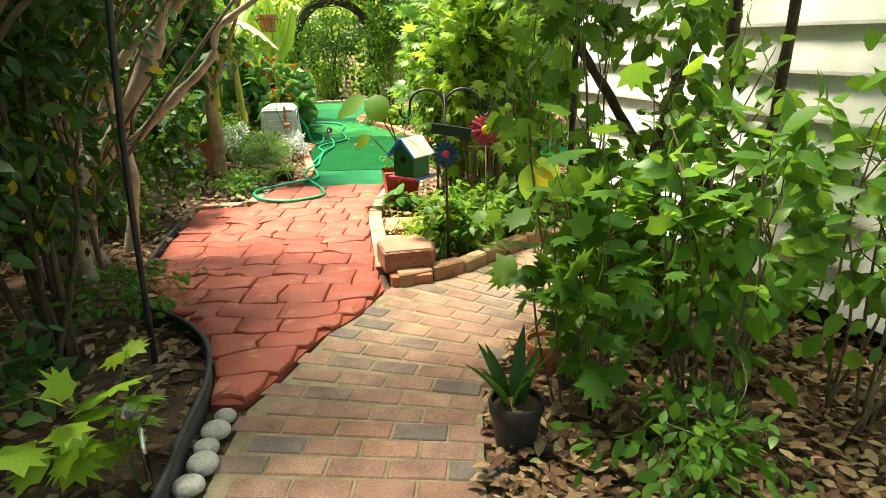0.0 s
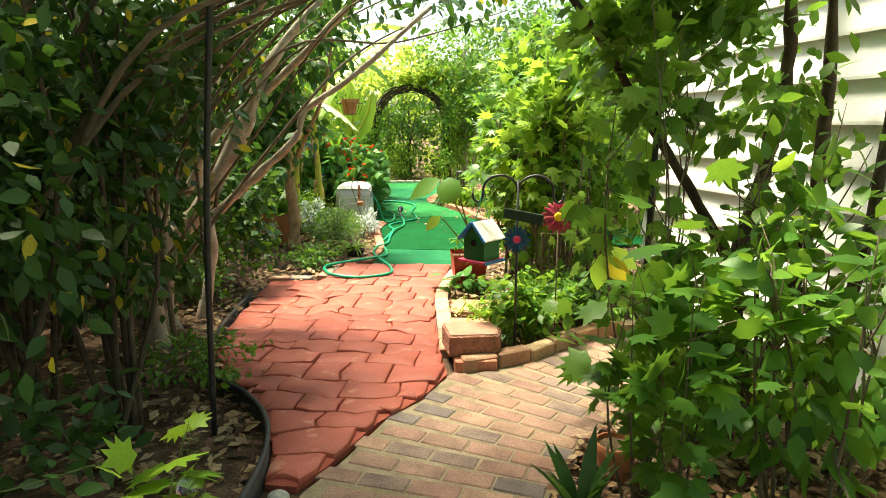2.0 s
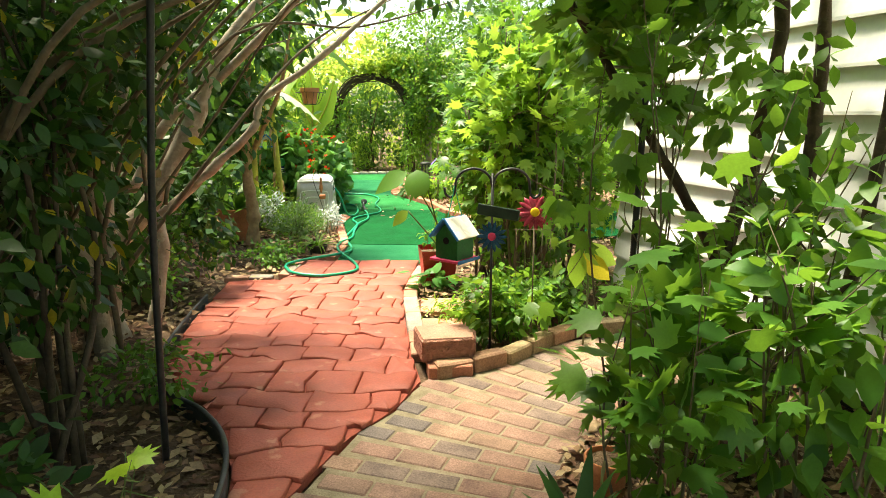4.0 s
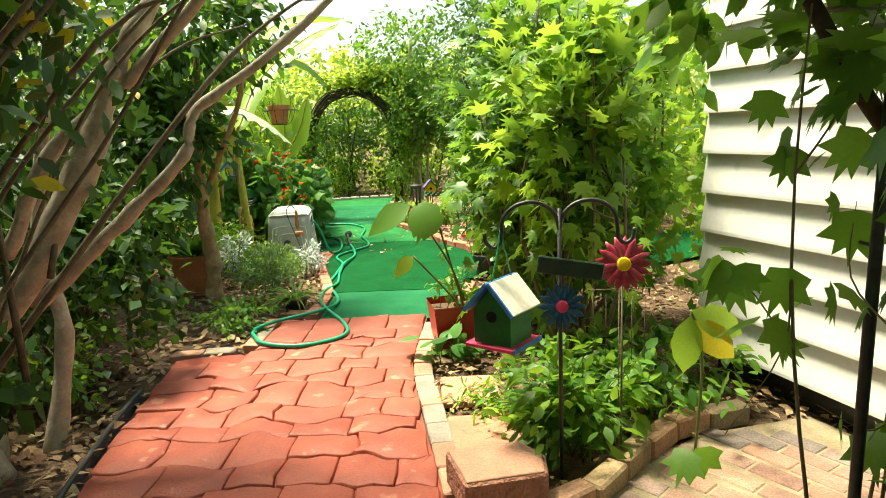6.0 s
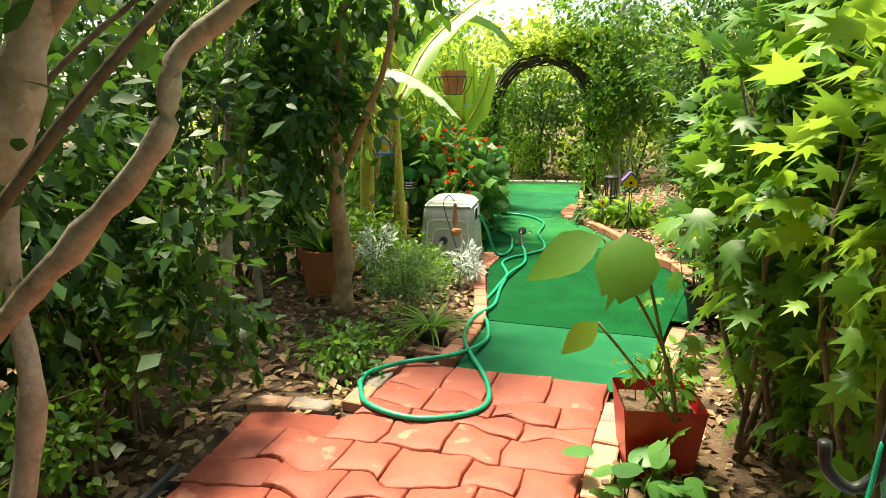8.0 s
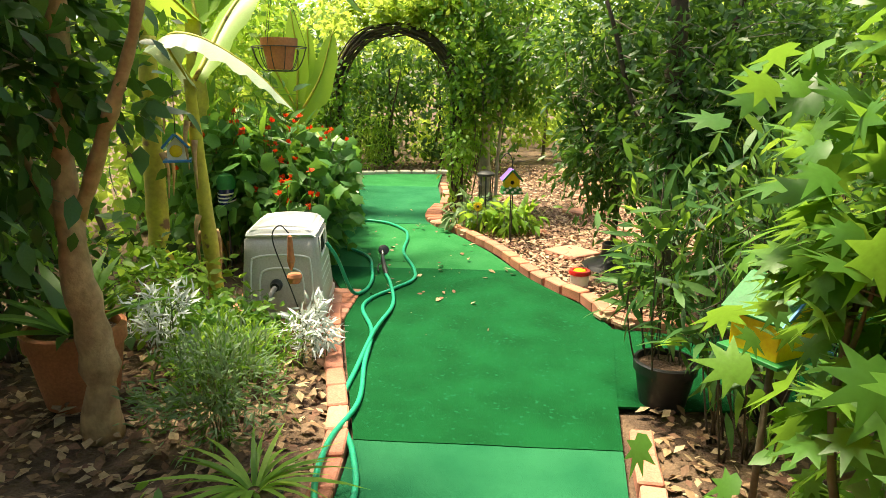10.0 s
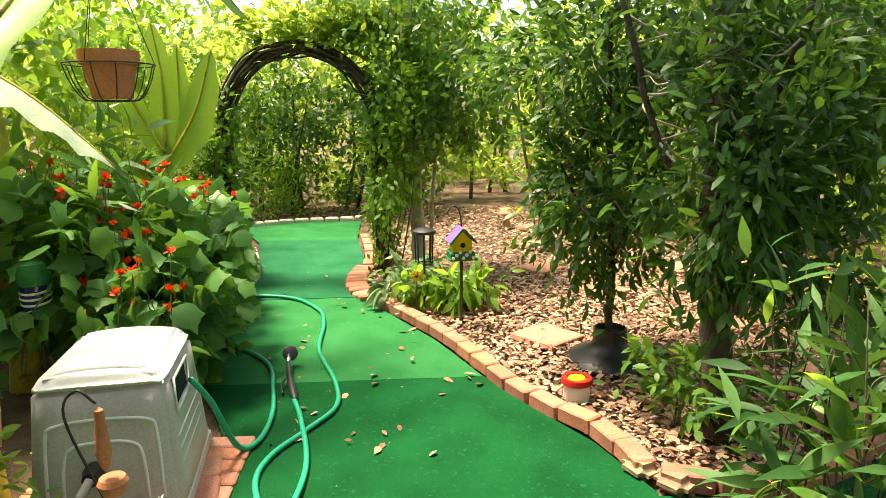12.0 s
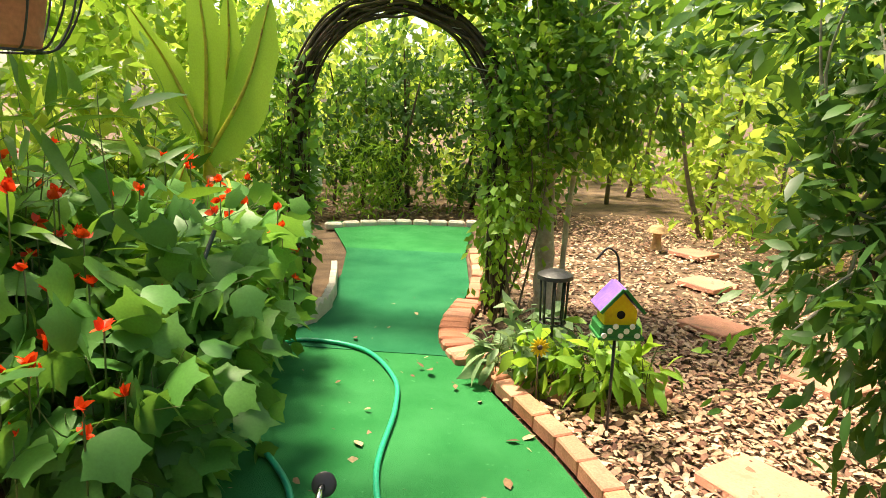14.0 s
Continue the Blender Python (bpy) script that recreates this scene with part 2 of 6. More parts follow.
RED_PLASTIC = mat("red_plastic", (0.42, 0.012, 0.012), (0.30, 0.008, 0.01), 0.35, 9, 80, 0.05, spec=0.5)
WHITE_PAINT = mat("white_paint", (0.80, 0.78, 0.72), (0.72, 0.69, 0.60), 0.6, 9, 80, 0.15)
BLUE_PAINT = mat("blue_paint", (0.03, 0.20, 0.50), (0.02, 0.14, 0.36), 0.5, 9, 80, 0.1)
PINK_PAINT = mat("pink_paint", (0.62, 0.04, 0.12), (0.50, 0.03, 0.10), 0.5, 9, 80, 0.1)
YELLOW_PAINT = mat("yellow_paint", (0.80, 0.56, 0.02), (0.70, 0.46, 0.02), 0.5, 9, 80, 0.1)
PURPLE_PAINT = mat("purple_paint", (0.22, 0.12, 0.55), (0.17, 0.09, 0.42), 0.5, 9, 80, 0.1)
FLOWER_RED = mat("painted_crimson", (0.40, 0.03, 0.07), (0.52, 0.08, 0.13), 0.35, 20, 80, 0.15, metal=0.2)
FLOWER_BLUE = mat("painted_blue", (0.015, 0.06, 0.12), (0.02, 0.10, 0.20), 0.3, 20, 80, 0.15, metal=0.3)
DARK_GREEN = mat("dark_green_sign", (0.006, 0.025, 0.014), (0.010, 0.04, 0.02), 0.4, 10, 80, 0.1)
# near-black colour for the shade inside holes that are not cut out
HOLE_SHADE = mat("hole_shade", (0.004, 0.004, 0.004), (0.006, 0.006, 0.006), 0.9)
FENCE = mat("weathered_fence", (0.10, 0.085, 0.075), (0.06, 0.05, 0.045), 0.9, 4, 50, 0.5, rand=0.2)
NAVY = mat("navy_glaze", (0.012, 0.02, 0.10), (0.02, 0.03, 0.14), 0.2, 8, 80, 0.05, spec=0.6)
CHROME = mat("chrome", (0.75, 0.75, 0.75), (0.6, 0.6, 0.6), 0.15, 9, 80, 0.02, metal=1.0)
GLASS = bpy.data.materials.new("clear_glass")
GLASS.use_nodes = True
GLASS.node_tree.nodes["Principled BSDF"].inputs["Transmission Weight"].default_value = 1.0
GLASS.node_tree.nodes["Principled BSDF"].inputs["Roughness"].default_value = 0.05


# ---- mesh tools ----
RNG = np.random.default_rng(7)


def mesh_of(name, verts, faces, material, smooth=False):
    """A mesh from points and faces (arrays of triangles or quads, or a list of them)."""
    me = bpy.data.meshes.new(name)
    verts = np.asarray(verts, dtype=np.float32)
    groups = faces if isinstance(faces, list) and len(faces) and isinstance(faces[0], np.ndarray) else None
    if groups is None:
        me.from_pydata(verts.tolist(), [], [list(f) for f in faces])
    else:
        me.vertices.add(len(verts))
        me.vertices.foreach_set("co", verts.ravel())
        loops = np.concatenate([g.ravel() for g in groups]).astype(np.int32)
        sizes = np.concatenate([np.full(len(g), g.shape[1]) for g in groups]).astype(np.int32)
        me.loops.add(len(loops))
        me.loops.foreach_set("vertex_index", loops)
        me.polygons.add(len(sizes))
        me.polygons.foreach_set("loop_start", np.concatenate([[0], np.cumsum(sizes)[:-1]]).astype(np.int32))
        me.polygons.foreach_set("loop_total", sizes)
        me.update(calc_edges=True)
    if material:
        me.materials.append(material)
    if smooth:
        me.polygons.foreach_set("use_smooth", [True] * len(me.polygons))
    me.update()
    return me


def part(name, me, parent=None, m=None, label="", kind=""):
    ob = new(name, me)
    if parent:
        ob.parent = parent
    if m is not None:
        ob.matrix_local = m
    return tagged(ob, label=label, kind=kind)


def thing(name, label, category, x=0.0, y=0.0, z=0.0, rz=0.0, group=""):
    ob = new(name)
    ob.empty_display_size = 0.1
    ob.matrix_world = pose(x, y, z, 0, 0, rz)
    return tagged(ob, label, category, group)


def smooth_line(points, steps=6):
    """A smooth curve through points."""
    p = np.array(points, float)
    q = np.vstack([2 * p[0] - p[1], p, 2 * p[-1] - p[-2]])
    out = []
    for i in range(1, len(q) - 2):
        for s in range(steps):
            t = s / steps
            out.append(0.5 * (2 * q[i] + (q[i + 1] - q[i - 1]) * t + (2 * q[i - 1] - 5 * q[i] + 4 * q[i + 1] - q[i + 2]) * t * t + (3 * q[i] - q[i - 1] - 3 * q[i + 1] + q[i + 2]) * t ** 3))
    out.append(p[-1])
    return np.array(out)


def tubes(name, lines, material, sides=6):
    """Round rods along polylines: (points, radii) each; radii a number or one per point."""
    vs, fs, at = [], [], 0
    ang = np.arange(sides) * 2 * np.pi / sides
    for pts, rad in lines:
        p = np.asarray(pts, float)
        n = len(p)
        r = np.full(n, rad, float) if np.isscalar(rad) else np.asarray(rad, float)
        d = np.gradient(p, axis=0)
        d /= np.linalg.norm(d, axis=1)[:, None] + 1e-9
        ref = np.array([0.31, 0.17, 0.93]) if abs(d[:, 2]).mean() < 0.8 else np.array([0.93, 0.31, 0.17])
        u = np.cross(d, ref)
        u /= np.linalg.norm(u, axis=1)[:, None] + 1e-9
        w = np.cross(d, u)
        ring = p[:, None, :] + r[:, None, None] * (np.cos(ang)[None, :, None] * u[:, None, :] + np.sin(ang)[None, :, None] * w[:, None, :])
        vs.append(ring.reshape(-1, 3))
        i, j = np.meshgrid(np.arange(n - 1), np.arange(sides), indexing="ij")
        a, b = i * sides + j, i * sides + (j + 1) % sides
        fs.append(np.stack([a, b, b + sides, a + sides], -1).reshape(-1, 4) + at)
        vs.append(p[[0, -1]])
        k = np.arange(sides)
        c0, c1 = at + n * sides, at + n * sides + 1
        caps = np.concatenate([np.stack([np.full(sides, c0), at + (k + 1) % sides, at + k, at + k], -1), np.stack([np.full(sides, c1), at + (n - 1) * sides + k, at + (n - 1) * sides + (k + 1) % sides, at + (n - 1) * sides + (k + 1) % sides], -1)])
        fs.append(caps)
        at += n * sides + 2
    quads = np.concatenate(fs)
    tri = quads[:, 2] == quads[:, 3]
    return mesh_of(name, np.concatenate(vs), [quads[~tri], quads[tri][:, :3]], material, True)


def lathe(name, profile, material, sides=28):
    """A turned shape from (radius, height) pairs."""
    vs, fs = [], []
    for r, z in profile:
        for k in range(sides):
            a = 2 * math.pi * k / sides
            vs.append((r * math.cos(a), r * math.sin(a), z))
    for i in range(len(profile) - 1):
        for k in range(sides):
            a, b = i * sides + k, i * sides + (k + 1) % sides
            fs.append((a, b, b + sides, a + sides))
    me = mesh_of(name, vs, fs, material)
    bm = bmesh.new()
    bm.from_mesh(me)
    bmesh.ops.remove_doubles(bm, verts=bm.verts, dist=1e-5)
    for f in bm.faces:
        f.smooth = True
    bmesh.ops.recalc_face_normals(bm, faces=bm.faces)
    for e in bm.edges:
        if len(e.link_faces) == 2 and e.calc_face_angle() > 0.7:
            e.smooth = False
    bm.to_mesh(me)
    bm.free()
    return me


def block(name, sx, sy, sz, material, bevel=0.006, top=1.0, jitter=0.0, base_z=0.0, seg=1):
    """A box standing on z = base_z, its edges bevelled, its top scaled by top and its corners shifted a little."""
    bm = bmesh.new()
    bmesh.ops.create_cube(bm, size=1.0)
    for v in bm.verts:
        k = top if v.co.z > 0 else 1.0
        v.co = Vector((v.co.x * sx * k, v.co.y * sy * k, (v.co.z + 0.5) * sz + base_z))
        v.co += Vector([random.uniform(-jitter, jitter) for _ in range(3)])
    if bevel:
        bmesh.ops.bevel(bm, geom=list(bm.edges), offset=bevel, segments=seg, affect="EDGES")
    me = bpy.data.meshes.new(name)
    bm.to_mesh(me)
    bm.free()
    me.materials.append(material)
    return me


def prism(name, outline, z0, z1, material, bevel=0.0):
    """An upright slab with the given outline."""
    bm = bmesh.new()
    f = bm.faces.new([bm.verts.new((x, y, z0)) for x, y in outline])
    r = bmesh.ops.extrude_face_region(bm, geom=[f])
    bmesh.ops.translate(bm, verts=[v for v in r["geom"] if isinstance(v, bmesh.types.BMVert)], vec=(0, 0, z1 - z0))
    bmesh.ops.recalc_face_normals(bm, faces=bm.faces)
    if bevel:
        bmesh.ops.bevel(bm, geom=list(bm.edges), offset=bevel, segments=1, affect="EDGES")
    me = bpy.data.meshes.new(name)
    bm.to_mesh(me)
    bm.free()
    me.materials.append(material)
    return me


# ---- leaf shapes: x along the leaf, y across, z up ----
def blade(widths, bend=0.15, fold=0.12):
    """A leaf with a folded midrib and the half-widths given along its length."""
    n = len(widths)
    vs, fs = [], []
    for i, w in enumerate(widths):
        x = i / (n - 1)
        z = -bend * x * x
        vs += [(x, 0, z), (x, w, z + fold * w), (x, -w, z + fold * w)]
    for i in range(n - 1):
        a, b = 3 * i, 3 * i + 3
        for s in (1, 2):
            q = [a, b, b + s, a + s] if s == 2 else [a, a + s, b + s, b]
            if widths[i] == 0:
                q = [v for v in q if v != a + s]
            if widths[i + 1] == 0:
                q = [v for v in q if v != b + s]
            fs += [(q[0], q[j], q[j + 1]) for j in range(1, len(q) - 1)]
    return np.array(vs), np.array(fs)


def star(angles, lengths, notch, bend=0.12, shift=0.35):
    """A lobed leaf: a fan round its stalk with tips at the angles given."""
    rim = []
    for i, (a, l) in enumerate(zip(angles, lengths)):
        rim.append((a, l))
        if i < len(angles) - 1:
            rim.append(((a + angles[i + 1]) / 2, notch))
    vs = [(shift, 0, 0.03)]
    for a, l in rim:
        x, y = shift + l * math.cos(radians(a)), l * math.sin(radians(a))
        vs.append((x, y, -bend * (x * x + y * y)))
    vs.insert(1, (0.02, 0, 0))
    n = len(vs)
    fs = [(0, i, i + 1) for i in range(2, n - 1)] + [(0, n - 1, 1), (0, 1, 2)]
    return np.array(vs), np.array(fs)


OVAL = blade([0, 0.24, 0.20, 0], 0.18)
SMALL = blade([0, 0.27, 0], 0.15)
ROUND = blade([0, 0.30, 0.36, 0.24, 0], 0.2)
LANCE = blade([0, 0.09, 0.085, 0.05, 0], 0.35)
STRAP = blade([0.02, 0.035, 0.04, 0.035, 0.02, 0], 0.75)
MAPLE = star([-125, -70, -28, 0, 28, 70, 125], [0.42, 0.58, 0.56, 0.68, 0.56, 0.58, 0.42], 0.34)
HEART = star([-150, -110, -65, -25, 0, 25, 65, 110, 150], [0.40, 0.46, 0.46, 0.52, 0.64, 0.52, 0.46, 0.46, 0.40], 0.45, 0.2, 0.38)


def unit(a):
    return a / (np.linalg.norm(a, axis=-1, keepdims=True) + 1e-9)


def leaf_mesh(name, shape, pts, dirs, sizes, material, flat=0.6, rng=RNG, face=(0, 0, 1.0)):
    """One mesh of leaves of a shape: at pts, pointing along dirs, of the given lengths; flat: how far they face up."""
    tv, tf = shape
    n = len(pts)
    d = unit(np.asarray(dirs, float))
    up = unit(np.array(face) * flat + rng.normal(size=(n, 3)) * (1 - flat) * 0.8 + 1e-6)
    s = unit(np.cross(up, d))
    w = np.cross(d, s)
    sz = np.asarray(sizes, float)[:, None, None]
    v = pts[:, None, :] + sz * (tv[None, :, 0, None] * d[:, None, :] + tv[None, :, 1, None] * s[:, None, :] + tv[None, :, 2, None] * w[:, None, :])
    f = tf[None] + (np.arange(n) * len(tv))[:, None, None]
    return mesh_of(name, v.reshape(-1, 3), [f.reshape(-1, 3)], material)


# the line on which one walks; plants keep clear of it
WALK = np.array([(0.05, -3), (0.0, 0.3), (-0.38, 1.8), (-0.5, 2.6), (-0.62, 3.5), (-0.9, 4.6), (-1.06, 5.5), (-1.1, 6.6), (-1.12, 7.9), (-1.4, 9), (-1.7, 10.5), (-1.9, 12), (-2.0, 15)])


def clear_of_walk(p, r):
    """Which points lie further than r from the walking line (or high overhead)."""
    best = np.full(len(p), 9.0)
    for a, b in zip(WALK[:-1], WALK[1:]):
        ab = b - a
        t = np.clip(((p[:, :2] - a) @ ab) / (ab @ ab), 0, 1)
        best = np.minimum(best, np.linalg.norm(p[:, :2] - (a + t[:, None] * ab), axis=1))
    return (best > r) | (p[:, 2] > 2.0)


def crown(n, centre, radii, clumps, rng, tight=0.28):
    """Points in clumps within an ellipsoid."""
    c = unit(rng.normal(size=(clumps, 3))) * (rng.random((clumps, 1)) ** 0.45)
    p = c[rng.integers(0, clumps, n)] + rng.normal(size=(n, 3)) * tight * rng.random((n, 1))
    return p * np.array(radii) + np.array(centre)


def shrub(name, label, category, x, y, height, spread, n, size, shape, material, stems=7, thick=0.012, bark=STEM_BROWN, low=0.25, keep=0.5, flat=0.55, deep=None, seed=1, group="", lean=(0, 0), clumps=None, droop=0.35, tight=0.28, z=0.0, base=0.08, leaf_name="leaves", multi=None, keep_fn=None):
    """A plant of several stems with a crown of leaves in clumps; low: where the leaves begin, as a share of the height."""
    rng = np.random.default_rng(seed)
    top = thing(name, label, category, x, y, z, group=group)
    deep = deep or spread
    zc = height * (1 + low) / 2
    rad = (spread, deep, height * (1 - low) / 2)
    lines, tips = [], []
    for i in range(stems):
        a = rng.random() * 2 * math.pi
        end = np.array([lean[0] + spread * 0.75 * math.cos(a) * rng.random() ** 0.5, lean[1] + deep * 0.75 * math.sin(a) * rng.random() ** 0.5, height * rng.uniform(0.72, 0.98)])
        b = np.array([base * math.cos(a), base * math.sin(a), -0.03])
        mid = b * 0.5 + end * 0.5 * np.array([0.6, 0.6, 1.0]) + rng.normal(size=3) * 0.06 * height * np.array([1, 1, 0.2])
        l = smooth_line([b, mid, end], 5)
        lines.append((l, np.linspace(thick, thick * 0.25, len(l))))
        for k in range(3):
            q = l[int(len(l) * rng.uniform(0.35, 0.9))]
            e = q + rng.normal(size=3) * np.array([spread, deep, height * 0.35]) * 0.38 + np.array([0, 0, 0.08 * height])
            e[2] = max(e[2], 0.1)
            b2 = smooth_line([q, (q + e) / 2 + rng.normal(size=3) * 0.02 * height, e], 4)
            lines.append((b2, np.linspace(thick * 0.5, thick * 0.15, len(b2))))
            tips.append(b2)
    if stems:
        part("stem", tubes("stem", lines, bark, 6), top)
    p = crown(n, (lean[0], lean[1], zc), rad, clumps or max(14, n // 40), rng, tight)
    if tips:
        k = n // 3
        tip = np.concatenate(tips)
        p[:k] = tip[rng.integers(0, len(tip), k)] + rng.normal(size=(k, 3)) * size * 0.35
    p = p[(p[:, 2] > 0.02)]
    off = np.array([x, y, z])
    p = p[clear_of_walk(p + off, keep)]
    if keep_fn:
        p = p[keep_fn(p + off)]
    d = unit(p - np.array([lean[0], lean[1], zc * 0.8])) * 0.7 + rng.normal(size=p.shape) * 0.5 - np.array([0, 0, droop])
    me = leaf_mesh(leaf_name, shape, p, d, size * rng.uniform(0.6, 1.25, len(p)), material, flat, rng)
    part(leaf_name, me, top, kind="stuff")
    if multi:
        share, other, colour = multi
        k = rng.random(len(p)) < share
        part("new_leaves", leaf_mesh("new_leaves", shape, p[k] + rng.normal(size=(int(k.sum()), 3)) * 0.02, d[k], size * other * rng.uniform(0.7, 1.2, int(k.sum())), colour, flat, rng), top, kind="stuff")
    return top


# ---- ground ----
def ground():
    n = 90
    ax = np.concatenate([-np.geomspace(400, 9, 12), np.linspace(-8, 8, n), np.geomspace(9, 400, 12)])
    ay = np.concatenate([-np.geomspace(400, 6, 12), np.linspace(-5, 20, n), np.geomspace(21, 400, 12)])
    X, Y = np.meshgrid(ax, ay, indexing="ij")
    Z = np.array([noise.noise((x * 1.6, y * 1.6, 0.3)) * 0.012 for x, y in zip(X.ravel(), Y.ravel())]) - 0.03
    i, j = np.meshgrid(np.arange(len(ax) - 1), np.arange(len(ay) - 1), indexing="ij")
    a = i * len(ay) + j
    f = np.stack([a, a + len(ay), a + len(ay) + 1, a + 1], -1).reshape(-1, 4)
    ob = new("ground", mesh_of("ground", np.stack([X.ravel(), Y.ravel(), Z], -1), [f], SOIL, True))
    return tagged(ob, "dark garden soil under leaf litter and bark", "ground", kind="structure")


ground()

LEFT_Y = [2.20, 2.51, 2.94, 3.14, 3.58, 4.29, 4.85, 5.40, 5.46, 6.13]
LEFT_X = [-0.95, -1.03, -1.28, -1.52, -1.80, -1.97, -2.04, -2.14, -1.68, -1.66]
RIGHT_Y = [2.20, 2.36, 2.80, 3.09, 3.42, 3.81, 4.50, 5.16, 6.13]
RIGHT_X = [-0.84, -0.76, -0.63, -0.46, -0.37, -0.46, -0.57, -0.65, -0.60]
BRICK_OUT = [(-0.80, 1.0), (-0.80, 2.2), (-0.72, 2.4), (-0.60, 2.85), (-0.34, 3.44), (-0.14, 3.54), (0.06, 3.67), (0.37, 4.00), (0.66, 4.20), (1.2, 4.34), (1.45, 3.75), (1.0, 3.45), (0.62, 3.15), (0.32, 2.75), (0.12, 2.25), (0.10, 1.7), (0.14, 1.0), (0.3, -3.5), (-0.7, -3.5)]


def inside(x, y, poly):
    hit = False
    for (ax, ay), (bx, by) in zip(poly, poly[1:] + poly[:1]):
        if (ay > y) != (by > y) and x < (bx - ax) * (y - ay) / (by - ay) + ax:
            hit = not hit
    return hit


def strip(name, ys, left, right, z, material, thick=0.012):
    """A sheet between two edges given along y."""
    vs, fs = [], []
    for y in ys:
        l, r = left(y), right(y)
        for k in range(7):
            vs.append((l + (r - l) * k / 6, y, z + 0.003 * noise.noise((l + k, y * 3, 1))))
    n = len(ys)
    for i in range(n - 1):
        for k in range(6):
            a = i * 7 + k
            fs.append((a, a + 1, a + 8, a + 7))
    rim = [i * 7 for i in range(n)] + [(n - 1) * 7 + k for k in range(1, 7)] + [i * 7 + 6 for i in range(n - 2, -1, -1)] + [k for k in range(5, 0, -1)]
    base = len(vs)
    vs += [(vs[i][0], vs[i][1], z - thick) for i in rim]
    for k in range(len(rim)):
        q = (k + 1) % len(rim)
        fs.append((rim[k], rim[q], base + q, base + k))
    return mesh_of(name, vs, fs, material)


# ---- green turf path ----
TL_Y = [6.1, 6.96, 7.9, 8.85, 9.4, 10.5, 11.2, 11.65, 12.8, 13.7, 14.66, 15.2]
TL_X = [-1.40, -1.42, -1.66, -1.88, -2.12, -2.65, -2.72, -2.46, -2.55, -2.75, -3.15, -3.4]
TR_Y = [6.1, 7.3, 8.33, 8.75, 9.27, 10.13, 10.87, 11.25, 11.6, 12.6, 13.9, 15.2]
TR_X = [-0.46, -0.30, -0.14, -0.27, -0.56, -0.88, -1.25, -1.45, -1.54, -1.47, -1.62, -1.65]


def turf_left(y):
    return float(np.interp(y, TL_Y, TL_X))


def turf_right(y):
    return float(np.interp(y, TR_Y, TR_X))


turf = tagged(new("turf_path"), "worn green artificial turf path laid in pieces", "path", kind="structure")
for k, (a, b, m) in enumerate([(6.10, 7.0, TURF_C), (6.97, 9.52, TURF_A), (9.49, 11.24, TURF_B), (11.21, 13.8, TURF_C), (13.77, 15.2, TURF_B)]):
    part("turf_piece", strip("turf_piece", list(np.linspace(a, b, 14)), turf_left, turf_right, 0.004 + 0.004 * (k % 2), m), turf)
cross = [(-0.35, 7.35), (0.9, 7.35), (2.2, 8.0), (4.2, 9.2), (4.2, 10.3), (2.6, 9.6), (1.54, 8.95), (1.0, 8.58), (0.37, 8.24), (-0.15, 8.33)]
part("turf_piece", prism("turf_piece", cross, -0.01, 0.002, TURF_A), turf)

# ---- bed surfaces: litter and chips ----
def litter(name, label, n, area, size, material, seed, shape=SMALL, zmax=0.03, avoid=True, flat=0.75, category="litter"):
    rng = np.random.default_rng(seed)
    x0, x1, y0, y1 = area
    p = np.stack([rng.uniform(x0, x1, n), rng.uniform(y0, y1, n), rng.uniform(-0.025, zmax, n)], -1)
    ok = np.ones(n, bool)
    if avoid:
        for i, (x, y, _) in enumerate(p):
            if 2.2 < y < 6.13 and np.interp(y, LEFT_Y, LEFT_X) - 0.03 < x < np.interp(y, RIGHT_Y, RIGHT_X) + 0.1:
                ok[i] = False
            elif 6.1 < y < 15.25 and turf_left(y) - 0.1 < x < turf_right(y) + 0.1:
                ok[i] = False
            elif y < 4.4 and inside(x, y, BRICK_OUT):
                ok[i] = False
            elif x > -0.4 and inside(x, y, cross):
                ok[i] = False
    p = p[ok]
    a = rng.uniform(0, 2 * np.pi, len(p))
    d = np.stack([np.cos(a), np.sin(a), rng.normal(0, 0.25, len(p))], -1)
    me = leaf_mesh(name, shape, p, d, size * rng.uniform(0.5, 1.3, len(p)), material, flat, rng)
    return tagged(new(name, me), label, category, kind="stuff")


CHIP_SHAPE = (np.array([(0, -0.2, 0.0), (0.55, -0.26, 0.1), (1, -0.12, 0.02), (0.95, 0.16, 0.03), (0.45, 0.25, 0.12), (0, 0.14, 0.0)]), np.array([(0, 1, 5), (1, 4, 5), (1, 2, 3), (1, 3, 4)]))
litter("bark_mulch", "pale and brown bark chips covering the bed", 16000, (-1.5, 3.2, 8.35, 16.5), 0.048, CHIP, 11, CHIP_SHAPE, 0.025)
litter("bark_mulch", "pale and brown bark chips covering the bed", 14000, (-0.9, 1.4, 8.4, 12.5), 0.042, CHIP, 12, CHIP_SHAPE, 0.02)
litter("leaf_litter", "dry brown fallen leaves under the shrubs", 11000, (-3.6, -0.9, 0.2, 8.4), 0.07, LEAF_DEAD, 13, SMALL, 0.04)
litter("leaf_litter", "dry brown fallen leaves in the bed", 7000, (-0.6, 1.9, 0.4, 7.4), 0.06, LEAF_DEAD, 14, SMALL, 0.04)
litter("leaf_litter", "dry brown fallen leaves under the glossy shrubs", 5500, (0.1, 1.9, 0.3, 3.4), 0.065, LEAF_DEAD, 18, OVAL, 0.05)
litter("leaf_litter", "dry brown fallen leaves behind the turf", 2500, (-4.5, -0.5, 15.2, 17), 0.07, LEAF_DEAD, 15, SMALL, 0.04)
